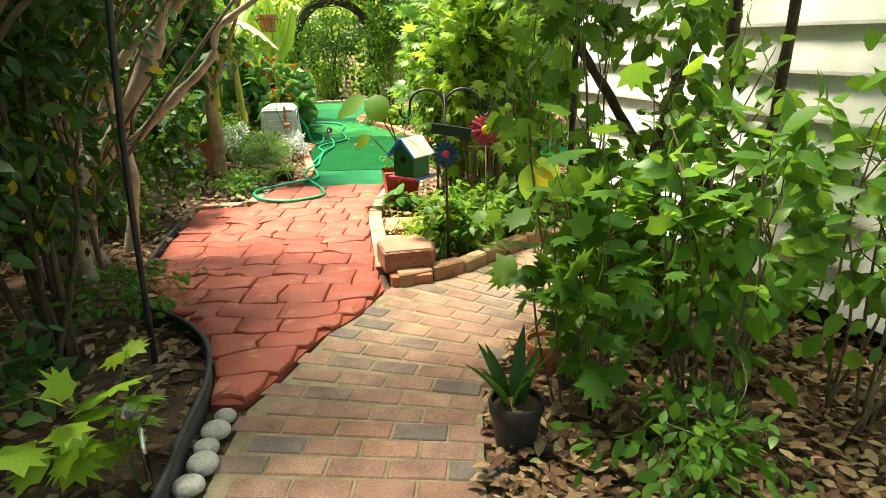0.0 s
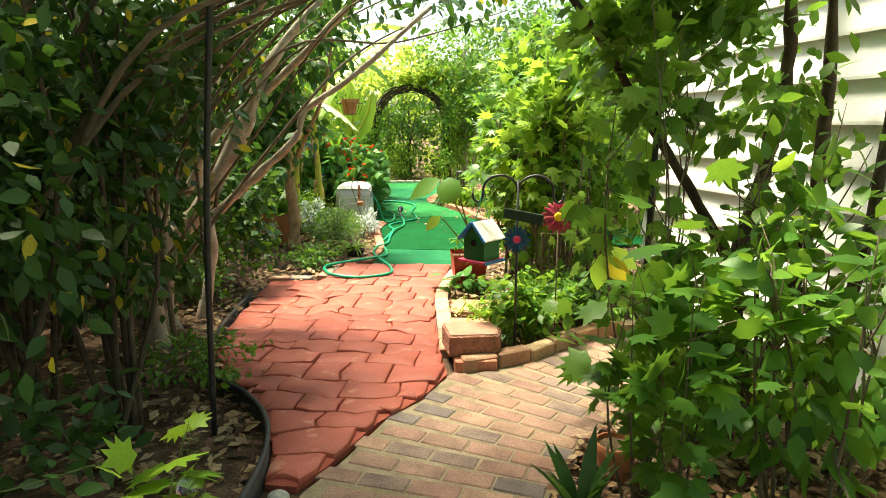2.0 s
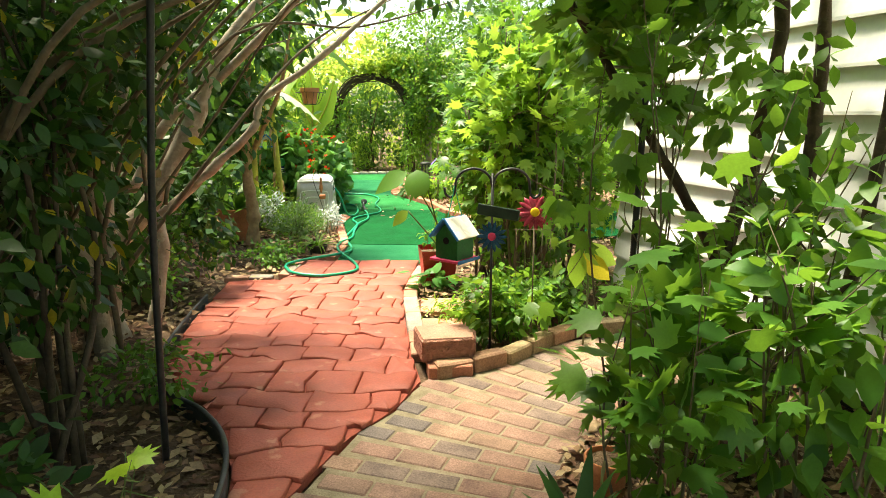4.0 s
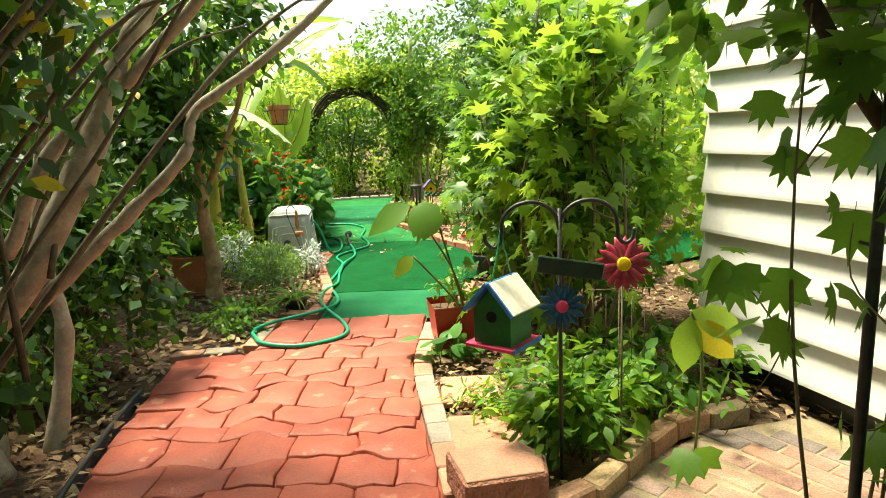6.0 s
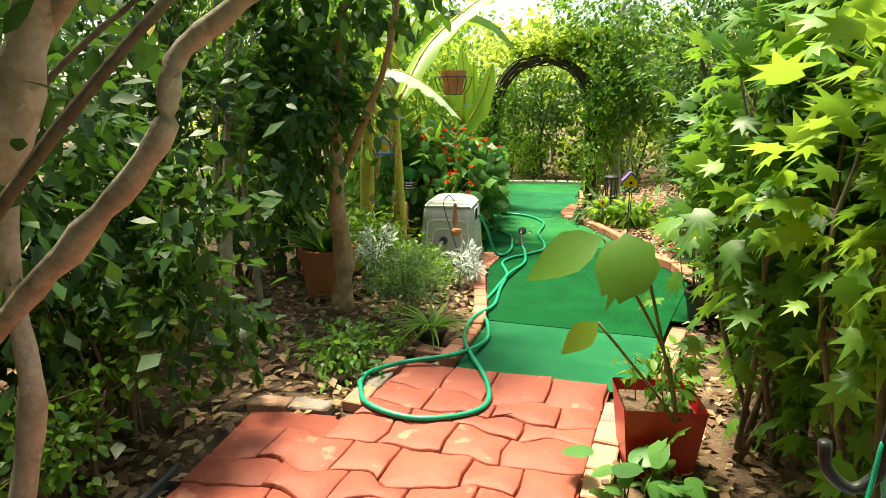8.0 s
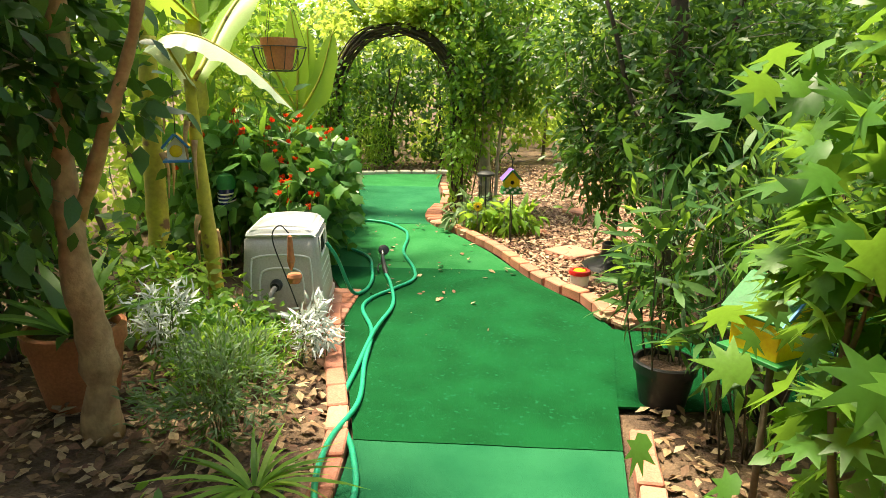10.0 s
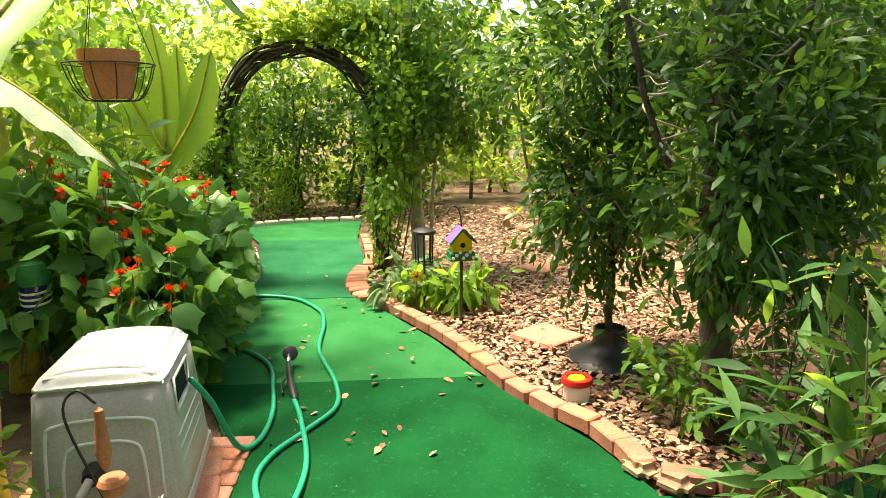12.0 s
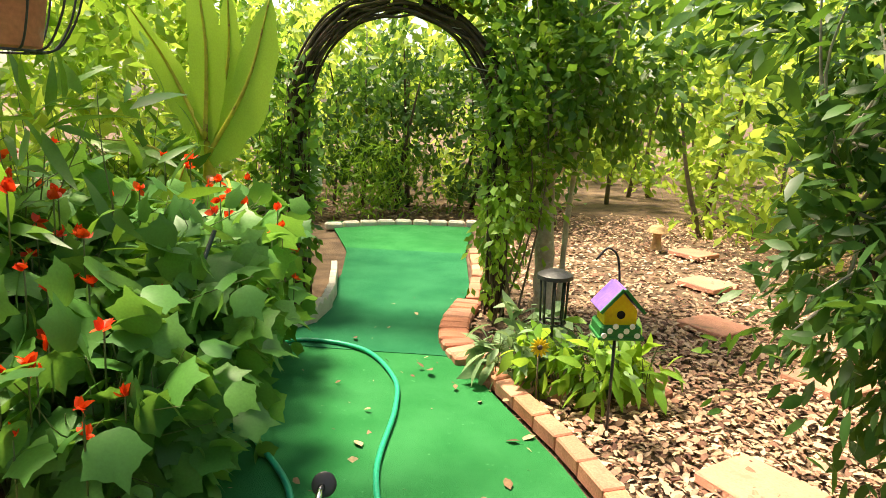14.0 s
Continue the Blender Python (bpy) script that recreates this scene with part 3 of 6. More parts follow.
litter("leaf_litter", "a few dry leaves fallen on the turf", 110, (-2.2, -0.7, 8.6, 12), 0.06, LEAF_DEAD, 16, OVAL, 0.03, False)
litter("leaf_litter", "dry twig scraps on the turf", 320, (-2.3, -0.5, 8.0, 12.5), 0.03, LEAF_DEAD, 17, LANCE, 0.016, False)


# ---- house wall with white lap siding ----
def house():
    a, b = Vector((0.98, 5.02, 0)), Vector((2.75, -0.3, 0))
    along = (b - a).normalized()
    out = Vector((-along.y, along.x, 0))
    if out.x > 0:
        out = -out
    length = (b - a).length
    yaw = math.degrees(math.atan2(along.y, along.x))
    h = tagged(new("wall_siding"), "white lap siding wall of a house on a dark base", "wall", kind="structure")
    h.matrix_world = pose(a.x, a.y, 0, 0, 0, yaw)
    sgn = 1 if (Matrix.Rotation(radians(yaw), 3, "Z") @ Vector((0, 1, 0))).dot(out) > 0 else -1
    prof = lambda w, t: [(0, 0), (t, 0), (t, 0.012), (0.004, w), (0, w)]
    expo = 0.205
    me = None
    vs, fs = [], []
    p = [(0.0, 0.0), (0.042, 0.0), (0.042, 0.016), (0.008, expo + 0.02), (0.0, expo + 0.02)]
    for x in (0, length):
        vs += [(x, sgn * o, z) for o, z in p]
    k = len(p)
    fs = [tuple(range(k)), tuple(range(2 * k - 1, k - 1, -1))] + [(i, (i + 1) % k, k + (i + 1) % k, k + i) for i in range(k)]
    board = mesh_of("siding_board", vs, fs, SIDING)
    for r in range(15):
        part("siding_board", board, h, pose(0, 0, 0.14 + r * expo))
    part("wall_core", block("wall_core", length, 3.0, 3.08, SIDING, 0), h, pose(length / 2, -sgn * 1.5, 0.14))
    part("base", block("base", length - 0.06, 2.8, 0.2, BLACK_PLASTIC, 0), h, pose(length / 2, -sgn * 1.48, -0.05))
    part("corner_trim", block("corner_trim", 0.022, 0.09, 3.05, SIDING, 0.003), h, pose(-0.012, -sgn * 0.05, 0.14))
    part("eave", block("eave", length + 0.04, 3.0, 0.10, SIDING, 0.01), h, pose(length / 2, -sgn * 1.48, 3.24))


house()


# ---- dark lattice fence beside the thicket ----
def fence():
    f = tagged(new("fence_lattice"), "dark weathered wooden fence with a lattice panel", "fence", kind="structure")
    x = -3.55
    plank = block("plank", 0.02, 0.135, 1.75, FENCE, 0.003)
    for k in range(44):
        part("plank", plank, f, pose(x - 0.05, 0.2 + k * 0.142 - 1.2, 0.0, 0, 0, random.uniform(-0.6, 0.6)))
    slat = block("slat", 0.012, 0.04, 1.0, FENCE, 0.002)
    for k in range(18):
        for s in (45, -45):
            part("slat", slat, f, pose(x + 0.55 + (0.013 if s > 0 else 0), 2.2 + k * 0.12 + (0.35 if s < 0 else -0.35), 0.12, s, 0, 0))
    for yy in (1.75, 3.2, 4.65):
        part("post", block("post", 0.07, 0.07, 1.1, FENCE, 0.005), f, pose(x + 0.56, yy, -0.05))


fence()


# ---- brick kerbs ----
def kerb(name, label, line, mesh, step, z=0.0, wobble=3.0, group=""):
    """Bricks end to end along a line, each a part of the kerb."""
    k = tagged(new(name), label, "kerb", kind="structure")
    p = smooth_line([(x, y, 0) for x, y in line], 20)
    s = np.concatenate([[0], np.cumsum(np.linalg.norm(np.diff(p, axis=0), axis=1))])
    n = int(s[-1] / step)
    for i in range(n):
        c = [float(np.interp((i + 0.5) * step, s, p[:, j])) for j in (0, 1)]
        e0, e1 = [[float(np.interp((i + q) * step, s, p[:, j])) for j in (0, 1)] for q in (0.1, 0.9)]
        yaw = math.degrees(math.atan2(e1[1] - e0[1], e1[0] - e0[0])) + random.uniform(-wobble, wobble)
        part("brick", mesh, k, pose(c[0], c[1], z + random.uniform(-0.006, 0.006), random.uniform(-1.5, 1.5), random.uniform(-1.5, 1.5), yaw))
    return k


BRICK = block("brick", 0.194, 0.092, 0.075, EDGE_BRICK, 0.007, jitter=0.003)
BRICK_SIDE = block("brick", 0.096, 0.19, 0.06, EDGE_BRICK, 0.012, jitter=0.004)
BRICK_FLAT = block("brick", 0.195, 0.105, 0.055, EDGE_GREY, 0.006, jitter=0.003)
BRICK_FACE = block("brick", 0.21, 0.09, 0.10, CURB, 0.010, jitter=0.004)
kerb("kerb_mulch", "terracotta brick kerb along the green turf", [(-0.14, 8.46), (-0.22, 8.82), (-0.50, 9.30), (-0.82, 10.16), (-1.18, 10.88), (-1.36, 11.15)], BRICK, 0.2, -0.01)
kerb("kerb_curve", "bricks set across a bend of the turf", [(-1.33, 11.12), (-1.46, 11.42), (-1.49, 11.8), (-1.44, 12.2)], BRICK_SIDE, 0.1, -0.01)
kerb("kerb_tree", "terracotta bricks beside the tree", [(-1.42, 12.2), (-1.44, 13.0), (-1.55, 13.9)], BRICK, 0.2, -0.01)
kerb("kerb_bed_front", "weathered bricks before the leafy clump", [(-1.28, 10.98), (-0.95, 10.88), (-0.55, 10.86), (-0.3, 11.05)], BRICK_SIDE, 0.17, -0.03, 9)
kerb("kerb_cross", "terracotta bricks along the crossing turf", [(-0.1, 8.42), (0.4, 8.34), (1.02, 8.68), (1.6, 9.05), (2.6, 9.75)], BRICK, 0.2, -0.01)
kerb("kerb_cobbles", "rounded tan bricks where the kerbs meet", [(-0.20, 8.55), (-0.06, 8.36), (0.12, 8.28)], block("brick", 0.14, 0.12, 0.07, CURB, 0.03, jitter=0.006, seg=3), 0.15, -0.01, 12)
kerb("kerb_turf_side", "terracotta bricks along the turf by the reel", [(-1.47, 6.2), (-1.49, 6.95), (-1.73, 7.9), (-1.94, 8.85)], BRICK, 0.2, -0.035)
kerb("kerb_turf_right", "terracotta bricks half hidden by pots", [(-0.38, 6.1), (-0.24, 7.2)], BRICK, 0.2, -0.03)
kerb("kerb_red_right", "weathered flat bricks along the red paving", [(-0.40, 3.75), (-0.51, 4.5), (-0.59, 5.16), (-0.55, 6.1)], BRICK_FLAT, 0.2, -0.03, 1)
kerb("kerb_red_left", "weathered bricks at the head of the red paving", [(-2.20, 5.46), (-1.75, 5.52)], BRICK_FLAT, 0.2, -0.03, 2)
kerb("kerb_red_corner", "weathered bricks leading to the turf", [(-1.73, 5.56), (-1.74, 6.3)], BRICK_FLAT, 0.2, -0.03, 2)
kerb("kerb_red_top", "bricks beside the spider plant", [(-1.68, 6.32), (-1.45, 6.3)], BRICK_FLAT, 0.2, -0.025, 2)
kerb("kerb_bed", "tan stone blocks round the flower bed", [(-0.30, 3.50), (-0.12, 3.59), (0.09, 3.73), (0.38, 4.05), (0.66, 4.26), (1.12, 4.40)], BRICK_FACE, 0.215, -0.02, 1)
kerb("kerb_far", "pale stones along the far edge of the turf", [(-3.3, 14.75), (-2.7, 15.12), (-2.2, 15.25), (-1.5, 15.32)], block("brick", 0.2, 0.1, 0.08, SCALLOP, 0.02, jitter=0.006), 0.21, -0.02, 6)

# split stone on the corner of the bed
corner = thing("retaining_block", "rough split-face red concrete block on the bed corner", "stone", -0.245, 3.69, 0.055, 14)
part("body", prism("body", [(-0.16, -0.12), (0.13, -0.13), (0.17, 0.0), (0.12, 0.12), (-0.17, 0.13)], 0.0, 0.125, SPLIT, 0.008), corner)
part("top", prism("top", [(-0.152, -0.11), (0.12, -0.12), (0.155, 0.0), (0.11, 0.11), (-0.16, 0.12)], 0.122, 0.132, BLOCK_TOP, 0.003), corner)
under = thing("brick_under_block", "red brick lying under the corner block", "brick", -0.225, 3.55, 0.0, 12)
part("body", block("body", 0.24, 0.12, 0.075, EDGE_BRICK, 0.006, base_z=-0.02), under)
under2 = copy_thing(under, pose(-0.265, 3.79, 0.0, 0, 0, 14))

# slabs in the bed and stepping stones in the mulch
slab = thing("stepping_stone", "flat terracotta slab set in the ground", "stepping stone", -0.33, 4.74, 0.012, 4, group="stepping stones")
part("slab", block("slab", 0.30, 0.33, 0.045, FLAG, 0.006, jitter=0.006, base_z=-0.03), slab)
for x, y, r, s in [(-0.28, 4.24, 6, 1), (-0.16, 10.12, 38, 1.08), (0.2, 12.03, 38, 1.1), (0.44, 13.13, 40, 1.12), (0.55, 11.2, 35, 1.05), (1.1, 10.3, 20, 1.05), (0.62, 14.3, 40, 1.1), (0.95, 8.95, 30, 0.9), (1.2, 9.3, 32, 0.9), (1.5, 11.9, 15, 1.1)]:
    c = copy_thing(slab, pose(x, y, 0.018, 0, 0, r))
    c.scale = (s, s, 1)

# scalloped pale edging
sc = tagged(new("scallop_edging"), "pale concrete scalloped bed edging", "edging", kind="structure")
prof = [(-0.15, -0.03), (0.15, -0.03), (0.15, 0.08)] + [(0.15 - 0.3 * k / 12, 0.09 + 0.035 * abs(math.sin(math.pi * 1.5 * k / 6))) for k in range(13)] + [(-0.15, 0.08)]
bm_s = prism("scallop", prof, -0.025, 0.025, SCALLOP, 0.004)
for x, y, r in [(-2.66, 11.28, 50), (-2.48, 11.52, 55), (-2.40, 11.80, 88), (-2.43, 12.1, 98), (-2.50, 12.4, 104), (-2.58, 12.7, 106)]:
    part("scallop", bm_s, sc, pose(x, y, 0.0, 0, 0, r) @ pose(0, 0, 0, 90))

# black plastic edging strip and pale stones by the brick path
ed = tagged(new("edging_strip"), "black plastic lawn edging strip", "edging", kind="structure")
line = smooth_line([(-2.10, 4.85, 0), (-2.01, 4.3, 0), (-1.84, 3.57, 0), (-1.56, 3.12, 0), (-1.31, 2.90, 0), (-1.10, 2.62, 0), (-0.98, 2.3, 0), (-0.93, 1.9, 0), (-0.88, 1.5, 0), (-0.86, 0.4, 0)], 8)
vs, fs = [], []
for q in line:
    h = 0.03 + 0.055 * min(1.0, max(0.0, (3.4 - q[1]) / 0.8))
    q[2] = h
    vs += [(q[0], q[1], -0.03), (q[0], q[1], h), (q[0] - 0.008, q[1], h), (q[0] - 0.008, q[1], -0.03)]
for i in range(len(line) - 1):
    for k in range(3):
        fs.append((4 * i + k, 4 * i + k + 1, 4 * i + k + 5, 4 * i + k + 4))
part("strip", mesh_of("strip", vs, fs, RUBBER_EDGE, True), ed)
part("bead", tubes("bead", [(line + np.array([-0.004, 0, 0.003]), 0.012)], RUBBER_EDGE, 8), ed)


def pebble(seed, r):
    bm = bmesh.new()
    bmesh.ops.create_icosphere(bm, subdivisions=3, radius=r)
    for v in bm.verts:
        v.co *= 1 + 0.35 * noise.noise(v.co * 9 + Vector((seed, 0, 0)))
        v.co.z *= 0.62
    for f in bm.faces:
        f.smooth = True
    me = bpy.data.meshes.new("stone")
    bm.to_mesh(me)
    bm.free()
    me.materials.append(STONE)
    return me


for k, (x, y, r) in enumerate([(-0.87, 2.12, 0.042), (-0.875, 2.03, 0.05), (-0.86, 1.93, 0.045), (-0.855, 1.83, 0.052), (-0.85, 1.72, 0.05), (-0.85, 1.61, 0.045), (-0.84, 1.52, 0.05)]):
    s = thing("pale_stone", "rounded pale stone between edging and bricks", "stone", x, y, 0.015, 40 * k, group="edge stones")
    part("body", pebble(k * 3.1, r), s)


# ---- things ----
def pot(name, label, x, y, r, h, material, z=-0.01, taper=0.72, rim=0.22, group="", rz=0):
    t = thing(name, label, "plant pot", x, y, z, rz, group)
    part("body", lathe("body", [(0.0, 0.0), (r * taper, 0.0), (r * 0.94, h * (1 - rim)), (r, h * (1 - rim)), (r * 1.02, h - 0.006), (r * 0.98, h), (r * 0.90, h), (r * 0.88, h * 0.86), (0.0, h * 0.86)], material), t)
    part("soil", lathe("soil", [(0.0, h * 0.885), (r * 0.5, h * 0.89), (r * 0.87, h * 0.87)], SOIL), t)
    return t


pot("plant_pot", "black plastic nursery pot beside the brick path", 0.22, 1.93, 0.095, 0.19, BLACK_PLASTIC)
pot("plant_pot", "small terracotta pot by the brick path", 0.40, 2.46, 0.085, 0.15, TERRACOTTA)
pot("plant_pot", "large terracotta pot among shrubs", -2.74, 7.25, 0.21, 0.36, TERRACOTTA)
pot("plant_pot", "black pot with tall leafy stems on the turf", -0.08, 7.42, 0.14, 0.22, BLACK_PLASTIC)
pot("plant_pot", "black pot with tall leafy stems on the turf", 0.32, 7.35, 0.13, 0.21, BLACK_PLASTIC)
pot("plant_pot", "low black bowl with a spider plant", -1.66, 6.5, 0.10, 0.10, BLACK_PLASTIC)
pot("plant_pot", "green pot standing in the far bed", 1.55, 8.3, 0.12, 0.2, GREEN_PAINT)

# red square planter
rp = thing("planter_box", "glossy red square plastic planter with seedlings", "planter", -0.40, 5.50, -0.01, 12)
bm = bmesh.new()
bmesh.ops.create_cube(bm, size=1.0)
for v in bm.verts:
    k = 1.0 if v.co.z > 0 else 0.78
    v.co = Vector((v.co.x * 0.30 * k, v.co.y * 0.30 * k, (v.co.z + 0.5) * 0.30))
topf = max(bm.faces, key=lambda f: f.calc_center_median().z)
r = bmesh.ops.inset_individual(bm, faces=[topf], thickness=0.016)
bmesh.ops.translate(bm, verts=list(topf.verts), vec=(0, 0, -0.07))
bmesh.ops.bevel(bm, geom=list(bm.edges), offset=0.006, segments=2, affect="EDGES")
me = bpy.data.meshes.new("body")
bm.to_mesh(me)
bm.free()
me.materials.append(RED_PLASTIC)
part("body", me, rp)
part("soil", block("soil", 0.25, 0.25, 0.02, SOIL, 0.003), rp, pose(0, 0, 0.235))


# garden arch poles at the start
def arch_pole(x, y, h, lean):
    t = thing("arch_pole", "thin black metal pole of a garden arch with vines", "pole", x, y, -0.02, group="arch poles")
    part("pole", tubes("pole", [(smooth_line([(0, 0, 0), (lean * 0.3, 0, h * 0.5), (lean, 0, h)], 6), 0.014)], BLACK_METAL, 10), t)
    part("rung", tubes("rung", [([(lean * 0.3, 0, h * 0.5), (lean * 0.3, 0.06, h * 0.5)], 0.005)], BLACK_METAL, 8), t)


arch_pole(-1.34, 2.6, 2.0, 0.12)
arch_pole(0.59, 3.06, 2.1, 0.03)

# double shepherd's hook with a name board
hook = thing("shepherd_hook", "black double shepherd's hook with a dark name board", "garden hook", 0.0, 3.86, -0.05)
part("stake", tubes("stake", [([(0.0, 0, 0), (0.0, 0, 0.5), (0.0, 0, 1.1)], 0.008)], BLACK_METAL, 8), hook)
for s in (-1, 1):
    pts = [(0.0, 0, 1.02)] + [(s * (0.105 - 0.1 * math.cos(radians(a))), 0, 1.04 + 0.085 * math.sin(radians(a))) for a in range(15, 181, 15)]
    pts += [(s * 0.207, 0, 1.02), (s * 0.212, 0, 0.985), (s * 0.235, 0, 0.965), (s * 0.262, 0, 0.985), (s * 0.268, 0, 1.02)]
    part("arm", tubes("arm", [(smooth_line(pts, 4), 0.0075)], BLACK_METAL, 8), hook)
part("board", block("board", 0.235, 0.018, 0.062, DARK_GREEN, 0.004), hook, pose(0.03, -0.02, 0.855, 0, 9, -4))


def bird_house(label, x, y, z, rz, w, d, h, wall, roof_a, roof_b, floor_a, floor_b, extra=None):
    """A gabled house with two roof boards, a floor tray and a black disc as the shade of its entrance."""
    t = thing("bird_house", label, "bird house", x, y, z, rz)
    g = [(-w / 2, 0.012), (w / 2, 0.012), (w / 2, h * 0.62), (0, h), (-w / 2, h * 0.62)]
    part("body", prism("body", g, -d / 2, d / 2, wall, 0.002), t, pose(0, 0, 0, 90))
    sl = math.atan2(h * 0.38, w / 2)
    ln = math.hypot(h * 0.38, w / 2) + 0.03
    for s, m in ((-1, roof_a), (1, roof_b)):
        c = (s * (w / 4 + 0.008), 0, h * 0.81 + 0.002)
        part("roof", block("roof", ln, d + 0.05, 0.012, m, 0.002), t, pose(c[0], c[1], c[2], 0, s * math.degrees(sl), 0))
        part("roof_edge", block("roof_edge", ln + 0.002, 0.008, 0.014, floor_b, 0.001), t, pose(c[0], -d / 2 - 0.026, c[2] - 0.001, 0, s * math.degrees(sl), 0))
    part("floor", block("floor", w + 0.05, d + 0.05, 0.014, floor_a, 0.002), t)
    part("floor_edge", block("floor_edge", 0.006, d + 0.05, 0.018, floor_b, 0.001), t, pose(w / 2 + 0.026, 0, -0.002))
    part("entrance", lathe("entrance", [(0.0, 0.003), (w * 0.13, 0.003), (w * 0.13, 0.0)], HOLE_SHADE, 16), t, pose(0, -d / 2 - 0.001, h * 0.52, 90))
    return t


bh = bird_house("green wooden bird house with white roof hanging from hook", -0.21, 3.86, 0.56, -36, 0.155, 0.15, 0.225, GREEN_PAINT, BLUE_PAINT, WHITE_PAINT, PINK_PAINT, BLUE_PAINT)
part("cord", tubes("cord", [(smooth_line([(0, -0.07, 0.235), (0, -0.02, 0.36), (0, 0.0, 0.42), (0, 0.02, 0.36), (0, 0.07, 0.235)], 5), 0.003)], HOSE, 5), bh, pose(0, 0, 0, 0, 0, 0))
yb = bird_house("small yellow bird house with purple roof and painted flowers", -0.69, 10.45, 0.47, 9, 0.135, 0.11, 0.20, YELLOW_PAINT, PURPLE_PAINT, PURPLE_PAINT, GREEN_PAINT, GREEN_PAINT)
part("flower_band", block("flower_band", 0.17, 0.15, 0.06, GREEN_PAINT, 0.01), yb, pose(0, 0, 0.0))
for k in range(7):
    part("painted_flower", lathe("painted_flower", [(0, 0.006), (0.011, 0.004), (0.013, 0)], WHITE_PAINT, 8), yb, pose(-0.07 + 0.023 * k, -0.077, 0.02 + 0.02 * (k % 3), 90))
part("stake", tubes("stake", [([(0, 0.0, -0.55), (0, 0, 0.0)], 0.006), (smooth_line([(0.03, 0.09, -0.55), (0.03, 0.09, 0.2), (-0.02, 0.09, 0.35), (-0.08, 0.09, 0.30)], 5), 0.005)], BLACK_METAL, 6), yb)
gb = bird_house("yellow bird house with green roof and daisy in foliage", 0.0, 6.6, 0.60, 30, 0.20, 0.17, 0.22, YELLOW_PAINT, GREEN_PAINT, GREEN_PAINT, GREEN_PAINT, BLUE_PAINT)
part("stake", tubes("stake", [([(0, 0, -0.63), (0, 0, 0.0)], 0.012)], STEM_BROWN, 8), gb)
for k in range(10):
    part("daisy_petal", lathe("daisy_petal", [(0, 0.004), (0.014, 0.003), (0.017, 0)], WHITE_PAINT, 8), gb, pose(-0.06, -0.06, 0.235, 0, -40, 0) @ pose(0.035 * math.cos(k * 0.628), 0.035 * math.sin(k * 0.628), 0))
sb = bird_house("small painted bird house with sunflower hanging by banana", -2.73, 8.34, 0.96, 22, 0.10, 0.09, 0.145, WHITE_PAINT, GREEN_PAINT, YELLOW_PAINT, BLUE_PAINT, BLUE_PAINT)
part("cord", tubes("cord", [([(0, 0, 0.135), (0.01, 0.01, 0.5)], 0.003)], BLACK_METAL, 5), sb)
part("sunflower", lathe("sunflower", [(0, 0.008), (0.016, 0.007), (0.034, 0.002), (0.036, 0)], YELLOW_PAINT, 14), sb, pose(0, -0.05, 0.065, 90))


def metal_flower(name, label, x, y, z, r, petals, m, centre, rz, tilt=80, stake=True):
    t = thing(name, label, "garden ornament", x, y, z, rz)
    shape = blade([0.03, 0.08, 0.12, 0.12, 0.0], 0.05, 0.35)
    for k in range(petals):
        me = mesh_of("petal", shape[0] * r, [tuple(f) for f in shape[1]], m, True)
        o = part("petal", me, t, pose(0, 0, 0, tilt) @ pose(0, 0, 0.004 * (k % 2), 0, 0, 360 * k / petals))
        o.modifiers.new("thickness", "SOLIDIFY").thickness = 0.002
    part("centre", lathe("centre", [(0, 0.02), (r * 0.2, 0.016), (r * 0.27, 0.004), (r * 0.27, -0.006), (0, -0.006)], centre, 20), t, pose(0, 0, 0, tilt))
    if stake:
        part("stake", tubes("stake", [([(0, 0.02, -z - 0.02), (0, 0.02, 0)], 0.004)], STEM_BROWN, 6), t)
    return t


metal_flower("metal_flower", "crimson metal flower with yellow centre on a stake", 0.245, 3.92, 0.825, 0.106, 17, FLOWER_RED, YELLOW_PAINT, -3)
metal_flower("metal_flower", "dark blue metal flower with magenta centre on hook", 0.0, 3.82, 0.70, 0.09, 14, FLOWER_BLUE, PINK_PAINT, -4, stake=False)
metal_flower("sunflower_ornament", "small yellow sunflower ornament in the leafy clump", -0.99, 10.68, 0.30, 0.05, 14, YELLOW_PAINT, BARK_DARK, 10)
chime = thing("wind_chime", "thin brown hanging tubes beneath the crimson flower", "wind chime", 0.25, 4.0, 0.42)
for k in range(5):
    part("tube", tubes("tube", [([(-0.1 + 0.05 * k, 0, 0.0), (-0.1 + 0.05 * k, 0, 0.30 - 0.03 * (k % 2))], 0.0013)], STEM_BROWN, 6), chime)
part("bar", tubes("bar", [([(-0.12, 0, 0.29), (0.12, 0, 0.29)], 0.0018), ([(0, 0, 0.29), (0, 0, -0.45)], 0.002)], STEM_BROWN, 6), chime)

# hose reel box
reel = thing("hose_reel_box", "taupe plastic hose reel cabinet with pale lid", "hose reel", -2.16, 8.55, 0.03, 8)


